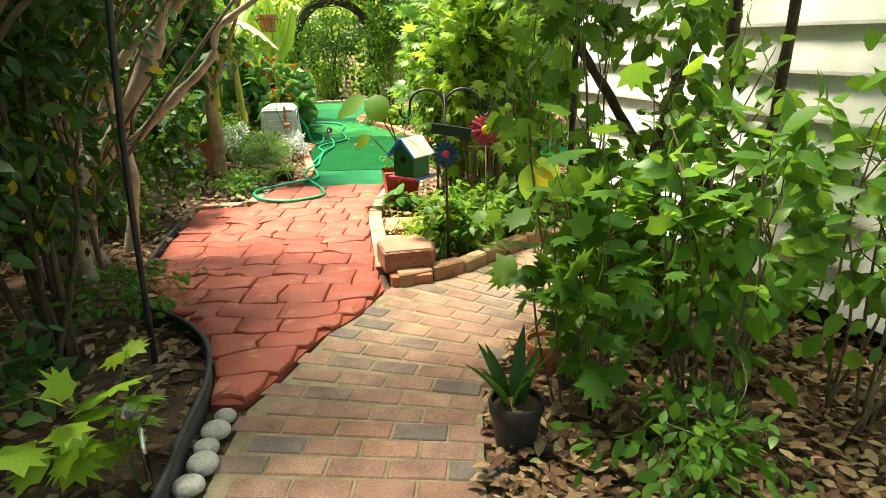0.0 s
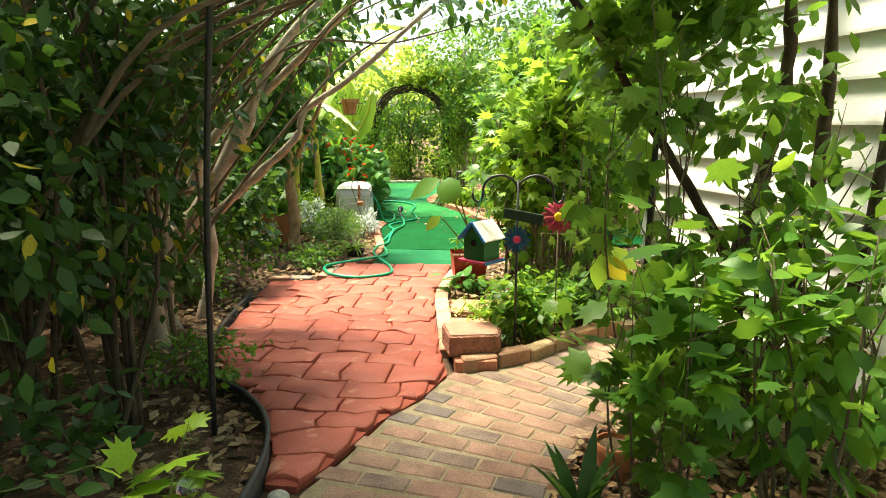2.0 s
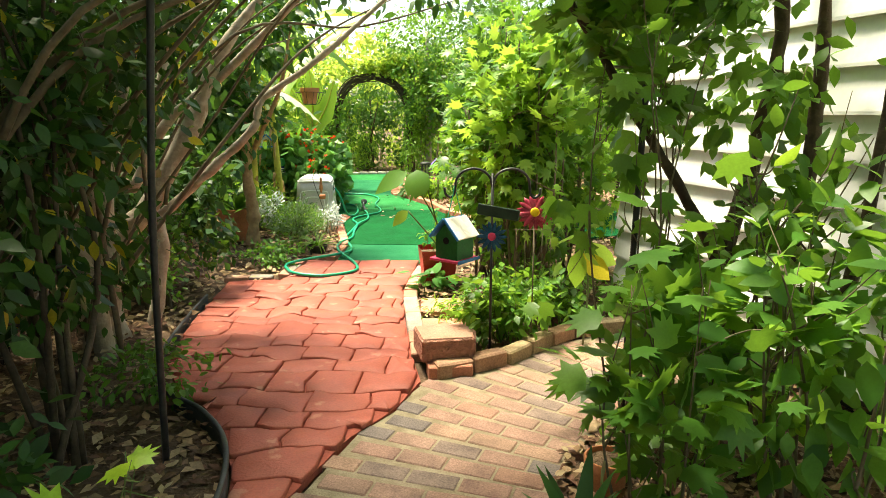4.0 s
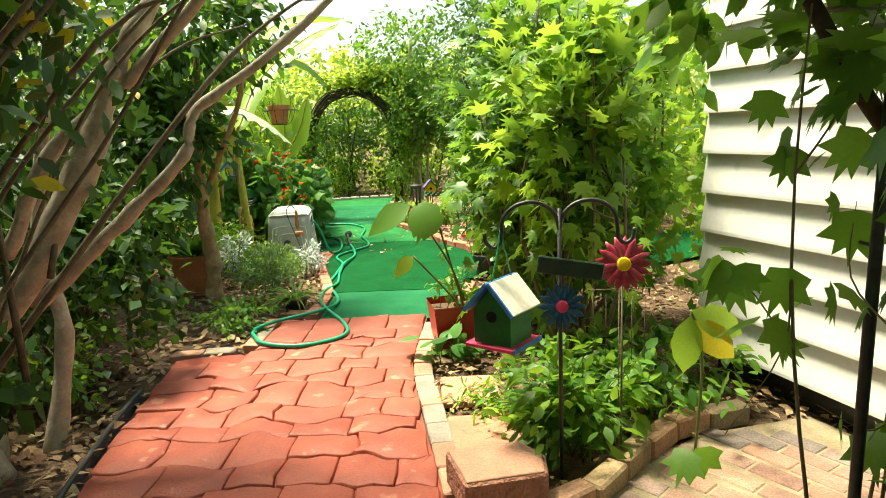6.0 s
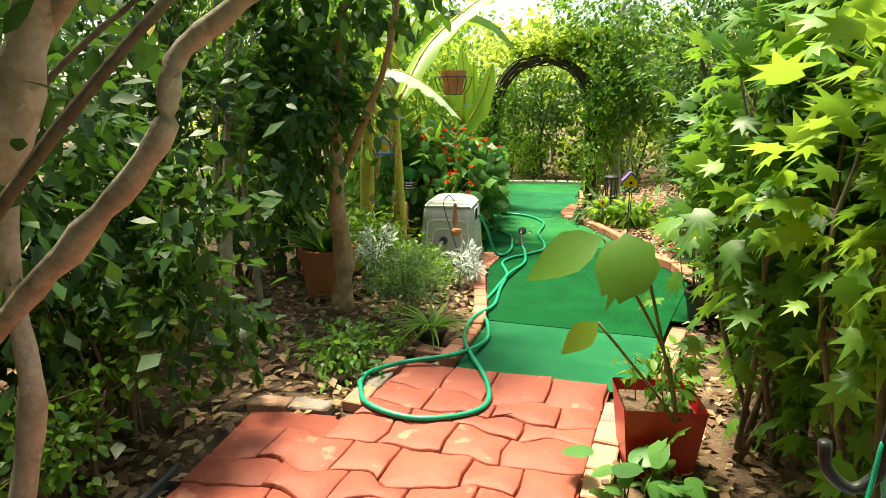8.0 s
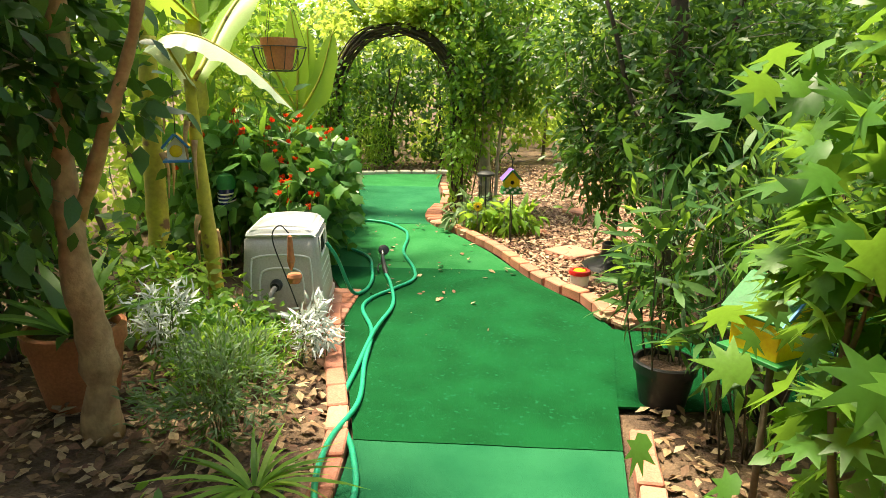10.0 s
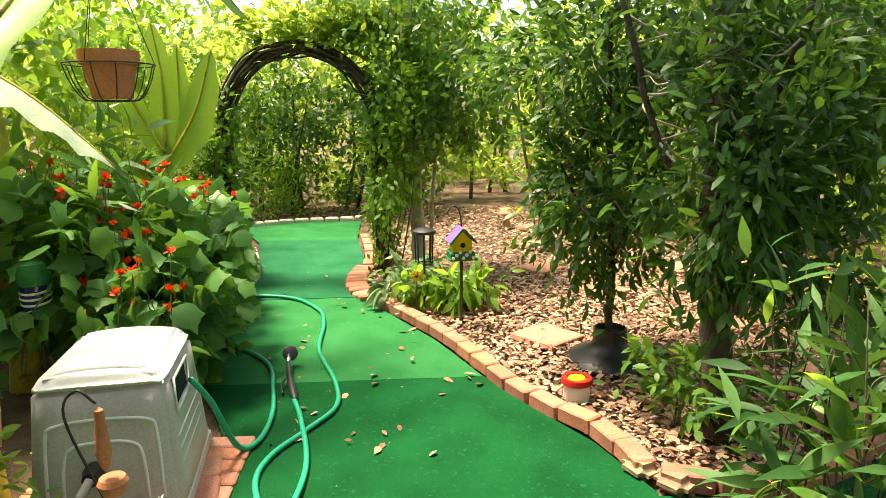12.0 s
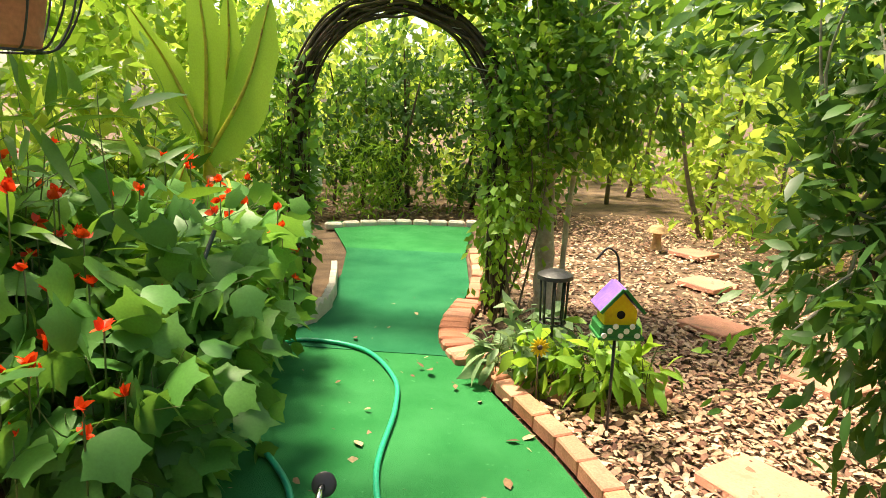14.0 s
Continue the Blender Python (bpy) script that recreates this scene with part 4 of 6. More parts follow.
def hull(name, w0, d0, w1, d1, z0, z1, material, bevel, hump=0.0):
    bm = bmesh.new()
    bmesh.ops.create_cube(bm, size=1.0)
    bmesh.ops.subdivide_edges(bm, edges=list(bm.edges), cuts=4, use_grid_fill=True)
    for v in bm.verts:
        t = v.co.z + 0.5
        w, d = w0 + (w1 - w0) * t, d0 + (d1 - d0) * t
        z = z0 + (z1 - z0) * t + hump * t * (1 - 4 * v.co.x ** 2)
        v.co = Vector((v.co.x * w, v.co.y * d, z))
    sharp = [e for e in bm.edges if len(e.link_faces) == 2 and e.calc_face_angle() > 0.8]
    bmesh.ops.bevel(bm, geom=sharp, offset=bevel, segments=3, affect="EDGES")
    for f in bm.faces:
        f.smooth = True
    me = bpy.data.meshes.new(name)
    bm.to_mesh(me)
    bm.free()
    me.materials.append(material)
    return me


part("body", hull("body", 0.50, 0.60, 0.42, 0.52, 0.0, 0.50, REEL, 0.02), reel)
part("lid", hull("lid", 0.43, 0.53, 0.36, 0.46, 0.495, 0.545, REEL_LID, 0.015, 0.018), reel)
part("skirt", hull("skirt", 0.515, 0.615, 0.505, 0.605, 0.0, 0.05, REEL, 0.008), reel)
slope = math.degrees(math.atan2(0.04, 0.50))
for w, z in ((0.33, 0.38), (0.23, 0.30)):
    pts = [(-w / 2 - 0.02, 0, 0.09), (-w / 2 - 0.01, 0, z - 0.05), (-w / 2 + 0.02, 0, z), (0, 0, z + 0.012), (w / 2 - 0.02, 0, z), (w / 2 + 0.01, 0, z - 0.05), (w / 2 + 0.02, 0, 0.09)]
    part("rib", tubes("rib", [(smooth_line(pts, 4), 0.006)], REEL_LID, 8), reel, pose(0, -0.300, 0, -slope))
# black block on the side in place of the opening's dark inside
part("opening", block("opening", 0.012, 0.22, 0.11, HOLE_SHADE, 0.004), reel, pose(0.216, -0.05, 0.36, 0, -slope))
part("opening_frame", tubes("opening_frame", [([(0.226, -0.17, 0.35), (0.222, -0.17, 0.475), (0.222, 0.07, 0.475), (0.226, 0.07, 0.35), (0.226, -0.17, 0.35)], 0.006)], REEL_LID, 6), reel)
part("louvre", tubes("louvre", [([(0.236 - 0.003 * k, -0.2, 0.12 + 0.05 * k), (0.236 - 0.003 * k, 0.2, 0.12 + 0.05 * k)], 0.005) for k in range(4)], REEL_LID, 6), reel)
part("inlet", lathe("inlet", [(0, 0.07), (0.026, 0.07), (0.03, 0.04), (0.036, 0.03), (0.036, 0.0), (0, 0)], BLACK_PLASTIC, 16), reel, pose(-0.03, -0.275, 0.21, 90))
part("supply_hose", tubes("supply_hose", [(smooth_line([(-0.03, -0.34, 0.21), (-0.06, -0.40, 0.16), (-0.13, -0.46, 0.05), (-0.24, -0.52, 0.0)], 5), 0.016)], HOSE_GREY, 10), reel)
pad = tagged(new("brick_pad"), "terracotta bricks under the hose reel cabinet", "paving", kind="structure")
for i in range(4):
    for j in range(8):
        part("brick", BRICK, pad, pose(-2.46 + i * 0.2, 8.16 + j * 0.1, -0.05, 0, 0, random.uniform(-2, 2)))

# garden hose and nozzle
hose = thing("garden_hose", "bright green garden hose looping over path and turf", "hose", 0, 0, 0)
R = 0.0115
loop = [(-1.93, 8.62, 0.42), (-1.87, 8.66, 0.30), (-1.80, 8.74, 0.06), (-1.74, 8.86, R + 0.01), (-1.73, 9.1, R + 0.01), (-1.78, 9.4, R + 0.01), (-1.89, 9.8, R + 0.01), (-2.21, 10.19, R + 0.01)]
back = [(-2.6, 10.9, R + 0.01), (-2.39, 11.26, R + 0.01), (-1.98, 11.2, R + 0.01), (-1.72, 10.85, R + 0.01), (-1.64, 10.5, R + 0.01), (-1.61, 9.98, R + 0.01), (-1.47, 9.5, R + 0.01), (-1.43, 9.18, R + 0.01), (-1.54, 8.94, R + 0.01), (-1.66, 8.72, R + 0.01), (-1.68, 8.50, R + 0.01), (-1.55, 8.1, R + 0.02), (-1.51, 7.67, R + 0.01), (-1.46, 7.26, R + 0.01), (-1.50, 6.85, 0.05), (-1.44, 6.45, 0.05), (-1.18, 5.95, 0.035), (-1.14, 5.66, 0.035), (-1.37, 5.49, 0.035), (-1.63, 5.53, 0.045), (-1.76, 5.72, 0.05)]
third = [(-1.74, 9.62, 0.05), (-1.66, 9.3, 0.03), (-1.58, 9.02, 0.035), (-1.50, 8.6, R + 0.01), (-1.53, 8.1, 0.04), (-1.54, 7.6, R + 0.01), (-1.53, 7.2, R + 0.01), (-1.40, 6.85, 0.02), (-1.34, 6.55, R + 0.01), (-1.42, 6.2, 0.06), (-1.66, 6.02, 0.05), (-1.77, 5.85, 0.05), (-1.76, 5.72, 0.05)]
for l in (loop, back, third):
    part("tube", tubes("tube", [(smooth_line(l, 8), R + 0.001)], HOSE, 10), hose)
noz = thing("hose_nozzle", "black and chrome hose spray nozzle lying on turf", "hose nozzle", 0, 0, 0)
part("grip", tubes("grip", [(smooth_line([(-1.64, 9.24, 0.03), (-1.68, 9.38, 0.05), (-1.71, 9.5, 0.07), (-1.735, 9.62, 0.08)], 5), [0.013, 0.015, 0.017, 0.019, 0.02, 0.02, 0.019, 0.018, 0.017, 0.016, 0.016, 0.015, 0.015, 0.014, 0.014, 0.014])], BLACK_PLASTIC, 12), noz)
part("neck", tubes("neck", [([(-1.735, 9.62, 0.08), (-1.75, 9.72, 0.085), (-1.755, 9.78, 0.08)], [0.012, 0.012, 0.016])], CHROME, 12), noz)
part("head", lathe("head", [(0, 0), (0.03, 0.0), (0.042, 0.02), (0.044, 0.045), (0.036, 0.05), (0, 0.046)], BLACK_PLASTIC, 20), noz, pose(-1.755, 9.79, 0.065, 50, 20, 0))
part("trigger", tubes("trigger", [(smooth_line([(-1.70, 9.52, 0.06), (-1.74, 9.44, 0.04), (-1.72, 9.34, 0.025)], 4), 0.006)], BLACK_PLASTIC, 6), noz)

# hanging terracotta pot in a wire basket
hp = thing("hanging_pot", "terracotta pot in a black wire basket hanging high", "hanging basket", -2.39, 9.3, 1.51)
part("pot", lathe("pot", [(0, 0), (0.085, 0), (0.112, 0.15), (0.126, 0.15), (0.13, 0.21), (0.118, 0.212), (0.11, 0.18), (0, 0.18)], TERRACOTTA), hp)
wires = []
for k in range(12):
    a = k * math.pi / 6
    c, s = math.cos(a), math.sin(a)
    wires.append((smooth_line([(0.06 * c, 0.06 * s, -0.012), (0.12 * c, 0.12 * s, 0.0), (0.165 * c, 0.165 * s, 0.07), (0.19 * c, 0.19 * s, 0.15)], 4), 0.003))
for r, z in ((0.09, -0.01), (0.192, 0.15)):
    wires.append(([(r * math.cos(a), r * math.sin(a), z) for a in np.linspace(0, 2 * math.pi, 25)], 0.0035))
for k in range(3):
    a = k * 2.094 + 0.4
    wires.append(([(0.19 * math.cos(a), 0.19 * math.sin(a), 0.15), (0, 0, 0.75)], 0.002))
part("basket", tubes("basket", wires, BLACK_METAL, 5), hp)

# black domed feeder base with post, red jar, lantern
fd = thing("domed_planter_base", "black domed plastic base with a collar around shrub", "planter", 0.12, 9.72, -0.01)
part("dome", lathe("dome", [(0.25, 0.0), (0.255, 0.018), (0.23, 0.045), (0.155, 0.075), (0.115, 0.10), (0.10, 0.13), (0.098, 0.205), (0.088, 0.21), (0.08, 0.17), (0, 0.16)], BLACK_PLASTIC), fd)
jar = thing("feeder_jar", "small glass feeder jar with red lid on mulch", "jar", -0.22, 9.2, 0.0)
part("jar", lathe("jar", [(0, 0), (0.062, 0), (0.066, 0.02), (0.066, 0.08), (0.055, 0.09), (0, 0.09)], WHITE_PAINT), jar)
part("lid", lathe("lid", [(0, 0.105), (0.05, 0.105), (0.055, 0.118), (0.075, 0.118), (0.08, 0.105), (0.08, 0.09), (0.07, 0.085), (0, 0.085)], RED_PLASTIC), jar)
part("seed_cake", lathe("seed_cake", [(0, 0.122), (0.04, 0.119), (0.048, 0.106)], YELLOW_PAINT, 14), jar)
lan = thing("lantern", "black hanging wire lantern beside the tree trunk", "lantern", -0.92, 11.0, 0.30)
part("cap", lathe("cap", [(0, 0.30), (0.05, 0.295), (0.09, 0.275), (0.092, 0.255), (0.07, 0.25), (0, 0.25)], BLACK_METAL, 20), lan)
part("cage", tubes("cage", [([(0.07 * math.cos(a), 0.07 * math.sin(a), 0.25), (0.062 * math.cos(a), 0.062 * math.sin(a), 0.02)], 0.006) for a in np.arange(8) * 0.785] + [([(0.064 * math.cos(a), 0.064 * math.sin(a), 0.02) for a in np.linspace(0, 6.283, 17)], 0.006)], BLACK_METAL, 6), lan)
part("stake", tubes("stake", [([(0, 0, -0.32), (0, 0, 0.25)], 0.008)], BLACK_METAL, 6), lan)

# solar ball light
sol = thing("solar_light", "small faceted glass ball light on a stake", "garden light", -0.99, 1.75, 0.27)
part("ball", lathe("ball", [(0.045 * math.sin(a), -0.045 * math.cos(a)) for a in np.linspace(0.0, math.pi, 9)], GLASS, 12), sol)
part("stake", tubes("stake", [([(0, 0, -0.3), (0, 0, -0.044)], 0.01)], CHROME, 8), sol)

# small ornaments among the red-flowered plants
orn = thing("garden_lantern", "green capped navy striped garden ornament", "garden ornament", -2.85, 9.3, 0.55)
part("cap", lathe("cap", [(0, 0.22), (0.05, 0.2), (0.075, 0.15), (0.07, 0.1), (0, 0.1)], GREEN_PAINT), orn)
part("body", lathe("body", [(0, 0.1), (0.06, 0.1), (0.065, 0.0), (0.05, -0.06), (0, -0.06)], NAVY), orn)
for k in range(3):
    part("stripe", lathe("stripe", [(0.0655, 0.0), (0.068, 0.006), (0.0655, 0.012)], WHITE_PAINT), orn, pose(0, 0, 0.01 + 0.028 * k, 8, 0, 0))
part("stake", tubes("stake", [([(0, 0, -0.6), (0, 0, -0.05)], 0.008)], BLACK_METAL, 6), orn)
bb = thing("bird_bath", "pale concrete bird bath bowl on a pedestal", "bird bath", -3.1, 12.2, -0.02)
part("pedestal", lathe("pedestal", [(0.13, 0), (0.13, 0.04), (0.06, 0.10), (0.055, 0.5), (0.09, 0.6)], SCALLOP), bb)
part("bowl", lathe("bowl", [(0, 0.6), (0.2, 0.62), (0.34, 0.69), (0.35, 0.72), (0.32, 0.715), (0.2, 0.66), (0, 0.65)], SCALLOP), bb)
sg = thing("garden_sign", "small cream and blue painted welcome plaque", "sign", -2.72, 12.5, 0.0, 5)
part("stake", tubes("stake", [([(0, 0, -0.05), (0, 0, 0.8)], 0.01)], BLACK_METAL, 6), sg)
part("plaque", block("plaque", 0.24, 0.02, 0.13, WHITE_PAINT, 0.01), sg, pose(0, -0.012, 0.76, 0, -6))
part("bloom", lathe("bloom", [(0, 0.012), (0.03, 0.01), (0.04, 0)], BLUE_PAINT, 10), sg, pose(-0.09, -0.024, 0.87, 90))
part("lettering", block("lettering", 0.13, 0.004, 0.022, DARK_GREEN, 0), sg, pose(0.02, -0.024, 0.8, 0, -6))
fl = thing("mushroom_ornament", "small brown mushroom ornament standing in the mulch", "garden ornament", 0.30, 14.5, 0.0)
part("stalk", lathe("stalk", [(0.06, 0), (0.04, 0.12), (0.05, 0.19)], BARK_PEEL, 14), fl)
part("cap", lathe("cap", [(0.0, 0.26), (0.07, 0.24), (0.11, 0.18), (0.10, 0.175), (0, 0.18)], BARK_PEEL, 18), fl)
pl = thing("twig_pendant", "terracotta pendant planter hung on a bent wire", "garden ornament", -1.98, 7.92, 0.0)
part("wire", tubes("wire", [(smooth_line([(0.12, 0.05, -0.02), (0.02, 0.0, 0.35), (-0.06, 0, 0.6), (-0.02, 0, 0.68), (0.03, 0, 0.64)], 6), 0.004)], BLACK_METAL, 6), pl)
part("drop", lathe("drop", [(0, 0.2), (0.012, 0.19), (0.018, 0.1), (0.022, 0.06), (0.012, 0.02), (0, 0.0)], TERRACOTTA, 14), pl, pose(0.035, 0, 0.43))
part("cup", lathe("cup", [(0, 0), (0.03, 0.005), (0.042, 0.04), (0.035, 0.055), (0, 0.05)], TERRACOTTA, 14), pl, pose(0.05, 0, 0.36))


# ---- trees and plants ----
def trunk_tree(name, label, x, y, limbs, bark, crowns, leaf_size, shape, material, seed=1, keep=0.45, twig=BARK, flat=0.5, leaf_kind=None, droop=0.4):
    """A tree of given limbs (lines with a start and end radius) and leafy clumps (centre, radii, count)."""
    rng = np.random.default_rng(seed)
    t = thing(name, label, "tree", x, y, 0)
    lines = []
    for pts, r0, r1 in limbs:
        l = smooth_line(pts, 6)
        l = l + np.cumsum(rng.normal(size=l.shape) * 0.004, axis=0)
        rr = np.linspace(r0, r1, len(l)) * (1 + 0.10 * rng.normal(size=len(l)))
        lines.append((l, rr))
    part("trunk", tubes("trunk", lines, bark, 10), t)
    ps, ds, twigs = [], [], []
    ends = np.concatenate([l[len(l) // 2:] for l, _ in lines])
    for c, rad, n in crowns:
        p = crown(n, c, rad, max(8, n // 30), rng, 0.26)
        ps.append(p)
        ds.append(unit(p - np.array(c)) * 0.6 + rng.normal(size=p.shape) * 0.5 - np.array([0, 0, droop]))
        for k in range(max(3, n // 90)):
            e = p[rng.integers(0, n)]
            gap = np.linalg.norm(ends - e, axis=1)
            q = ends[np.argsort(gap)[rng.integers(0, 10)]]
            if np.linalg.norm(q - e) > 0.6:
                continue
            m = (q + e) / 2 + rng.normal(size=3) * 0.05
            l = smooth_line([q, m, e], 4)
            twigs.append((l, np.linspace(0.007, 0.002, len(l))))
    p, d = np.concatenate(ps), np.concatenate(ds)
    ok = clear_of_walk(p + np.array([x, y, 0]), keep) & (p[:, 2] > 0.03)
    p, d = p[ok], d[ok]
    part("twig", tubes("twig", twigs, twig, 5), t, kind="stuff")
    part("leaves", leaf_mesh("leaves", shape, p, d, leaf_size * rng.uniform(0.6, 1.25, len(p)), material, flat, rng), t, kind="stuff")
    return t


# many-trunked grey tree leaning over the red paving
trunk_tree("crape_tree", "grey smooth-barked tree of many leaning trunks", -2.35, 4.05, [
    ([(0.0, 0, -0.05), (0.02, -0.1, 0.5), (0.3, 0, 0.85), (0.62, 0.05, 1.38), (0.78, 0.1, 1.75), (1.15, 0.2, 2.2)], 0.085, 0.024),
    ([(0.25, 0.05, 0.70), (0.62, 0.1, 1.02), (0.9, 0.1, 1.28), (0.97, 0.1, 1.44), (1.25, 0.15, 1.64), (1.75, 0.3, 2.1)], 0.034, 0.014),
    ([(-0.1, 0.1, -0.05), (-0.12, 0.1, 0.6), (-0.05, 0.1, 1.2), (0.15, 0.2, 1.8), (0.3, 0.2, 2.5)], 0.095, 0.04),
    ([(-0.05, -0.15, -0.05), (0.1, -0.2, 0.5), (0.12, -0.2, 1.1), (0.35, -0.25, 1.7), (0.6, -0.3, 2.4)], 0.085, 0.035),
    ([(0.1, -0.3, -0.05), (0.1, -0.42, 0.5), (-0.05, -0.5, 1.1), (-0.1, -0.6, 2.0)], 0.06, 0.025),
    ([(-0.2, 0.0, -0.05), (-0.3, 0.1, 0.8), (-0.45, 0.15, 1.5), (-0.5, 0.3, 2.4)], 0.06, 0.025),
    ([(0.12, 0.2, -0.05), (0.2, 0.3, 0.5), (0.12, 0.35, 1.0), (0.3, 0.4, 1.8), (0.5, 0.5, 2.4)], 0.04, 0.02),
    ([(0.1, 0.15, 0.9), (0.4, 0.1, 1.35), (0.75, 0.1, 1.62), (1.3, -0.1, 2.05), (1.7, -0.3, 2.35)], 0.035, 0.015),
    ([(0.05, -0.15, 1.0), (0.5, -0.3, 1.6), (0.9, -0.5, 1.95), (1.5, -0.8, 2.3)], 0.03, 0.012),
    ([(0.1, -0.2, 0.2), (0.25, -0.5, 0.9), (0.5, -0.8, 1.5), (0.9, -1.2, 2.0)], 0.03, 0.012),
], BARK, [((-0.5, 0.6, 1.1), (0.7, 0.8, 0.9), 1500), ((0.45, 0.3, 2.75), (1.0, 0.9, 0.45), 900), ((-0.2, -0.6, 1.9), (0.8, 0.8, 0.8), 1600), ((0.1, 1.15, 0.75), (0.28, 0.4, 0.6), 600), ((0.05, -0.35, 0.75), (0.45, 0.35, 0.6), 520), ((0.7, -0.8, 2.4), (0.6, 0.9, 0.3), 350)], 0.095, SMALL, LEAF_SHADED, 3, 0.42)

# thicket of thin stems in the shade, much of it put into darkened leaf and stem colours
for k, (x, y, h, s, n) in enumerate([(-2.0, 1.9, 2.3, 0.65, 2800), (-2.35, 2.8, 2.4, 0.7, 2800), (-1.75, 2.55, 2.3, 0.45, 1700), (-2.9, 1.2, 2.6, 0.8, 2200), (-1.75, 1.0, 1.9, 0.5, 1300), (-2.85, 3.6, 2.4, 0.7, 2000)]):
    shrub("dark_shrub", "evergreen shrub with shade-darkened glossy leaves and bare brown stems", "shrub", x, y, h, s, n, 0.082, OVAL, LEAF_SHADED, 8, 0.017, STEM_DARK, 0.24, 0.75, 0.5, seed=20 + k, group="thicket shrubs", droop=0.5, multi=(0.05, 0.9, LEAF_YELLOW))
# branches arching over the start of the walk
rng = np.random.default_rng(77)
over = thing("arching_branches", "tangle of thin grey branches arching over the path", "branches", -2.1, 2.9, 0)
lines, tips = [], []
for k in range(24):
    b = np.array([rng.uniform(-0.3, 0.25), rng.uniform(-0.8, 1.1), rng.uniform(0.0, 1.2)])
    e = np.array([rng.uniform(0.5, 2.1), b[1] + rng.uniform(-0.2, 1.0), rng.uniform(1.75, 2.55)])
    if e[0] > 0.95:
        e[2] = max(e[2], 2.1)
    m1 = b * 0.62 + e * 0.38 + np.array([-0.12, 0, 0.22 + 0.1 * rng.random()])
    m2 = b * 0.28 + e * 0.72 + np.array([-0.05, 0, 0.20])
    l = smooth_line([b, m1 + rng.normal(size=3) * 0.09, m2 + rng.normal(size=3) * 0.08, e], 5)
    lines.append((l, np.linspace(rng.uniform(0.009, 0.02), 0.003, len(l))))
    tips.append(l[6:])
part("branch", tubes("branch", lines, STEM_BROWN, 6), over, kind="stuff")
tip = np.concatenate(tips)
p = tip[rng.integers(0, len(tip), 4200)] + rng.normal(size=(4200, 3)) * np.array([0.13, 0.16, 0.11])
p = p[clear_of_walk(p + np.array([-2.1, 2.9, 0]), 0.8)]
d = rng.normal(size=p.shape) * 0.7 - np.array([0, 0, 0.5])
part("leaves", leaf_mesh("leaves", OVAL, p, d, 0.085 * rng.uniform(0.6, 1.25, len(p)), LEAF_SHADED, 0.5, rng), over, kind="stuff")
k = rng.random(len(p)) < 0.10
part("yellow_leaves", leaf_mesh("yellow_leaves", OVAL, p[k] + 0.02, d[k], 0.075 * rng.uniform(0.6, 1.2, int(k.sum())), LEAF_YELLOW, 0.5, rng), over, kind="stuff")
# low glossy shrub at the corner
shrub("holly_shrub", "low shrub with glossy dark leaves beside edging", "shrub", -1.55, 1.55, 0.65, 0.42, 480, 0.08, OVAL, LEAF_SHADED, 5, 0.008, STEM, 0.05, 0.6, 0.6, seed=31)
shrub("weed_patch", "small green weeds growing in leaf litter", "plants", -1.7, 3.1, 0.32, 0.35, 420, 0.05, OVAL, LEAF_MID, 5, 0.004, STEM, 0.05, 0.6, 0.6, seed=32)
# lime maple seedling in front
shrub("maple_seedling", "young lime-green maple seedling with lobed leaves", "plant", -1.03, 1.66, 0.52, 0.22, 42, 0.14, MAPLE, LEAF_LIME, 4, 0.005, STEM, 0.35, 0.6, 0.85, seed=33, clumps=14)

# shrubs on the left beyond the tree
for k, (x, y, h, s, n, m, sz) in enumerate([(-2.75, 5.2, 1.3, 0.5, 1500, LEAF_SHADED, 0.08), (-2.5, 5.0, 0.75, 0.4, 900, LEAF_MID, 0.07), (-3.2, 6.0, 2.4, 0.7, 2400, LEAF_SHADED, 0.09), (-3.35, 7.7, 1.0, 0.4, 1100, LEAF_SHADED, 0.08), (-3.5, 7.2, 2.6, 0.8, 2400, LEAF_MID, 0.09), (-2.35, 4.6, 0.45, 0.25, 450, LEAF_MID, 0.055)]):
    shrub("border_shrub", "leafy green border shrub under trees", "shrub", x, y, h, s, n, sz, OVAL, m, 7, 0.014, STEM_BROWN, 0.12, 0.8, 0.5, seed=40 + k, group="border shrubs")
trunk_tree("peeling_tree", "small tree with peeling tan trunk and dark leaves", -2.47, 6.98, [
    ([(0, 0, -0.05), (0.01, 0, 0.35), (-0.02, 0, 0.8), (0.0, 0.02, 1.3), (0.05, 0, 2.0)], 0.075, 0.03),
    ([(0, 0, 0.9), (0.25, -0.1, 1.3), (0.45, -0.2, 1.7), (0.6, -0.3, 2.2)], 0.03, 0.012),
    ([(0, 0, 0.8), (-0.3, 0.1, 1.2), (-0.5, 0.1, 1.9)], 0.03, 0.012)], BARK_PEEL, [((-0.12, -0.1, 1.4), (0.5, 0.45, 0.55), 1700), ((0.1, -0.25, 2.2), (0.7, 0.6, 0.5), 1700)], 0.11, OVAL, LEAF_EVERGREEN, 8, 0.5)
shrub("grey_herb", "feathery grey-green herb clump beside the turf", "plant", -1.98, 7.0, 0.44, 0.30, 1500, 0.05, LANCE, LEAF_SAGE, 14, 0.004, STEM, 0.03, 0.55, 0.4, seed=50, droop=-0.3, multi=(0.4, 1.0, LEAF_MID))
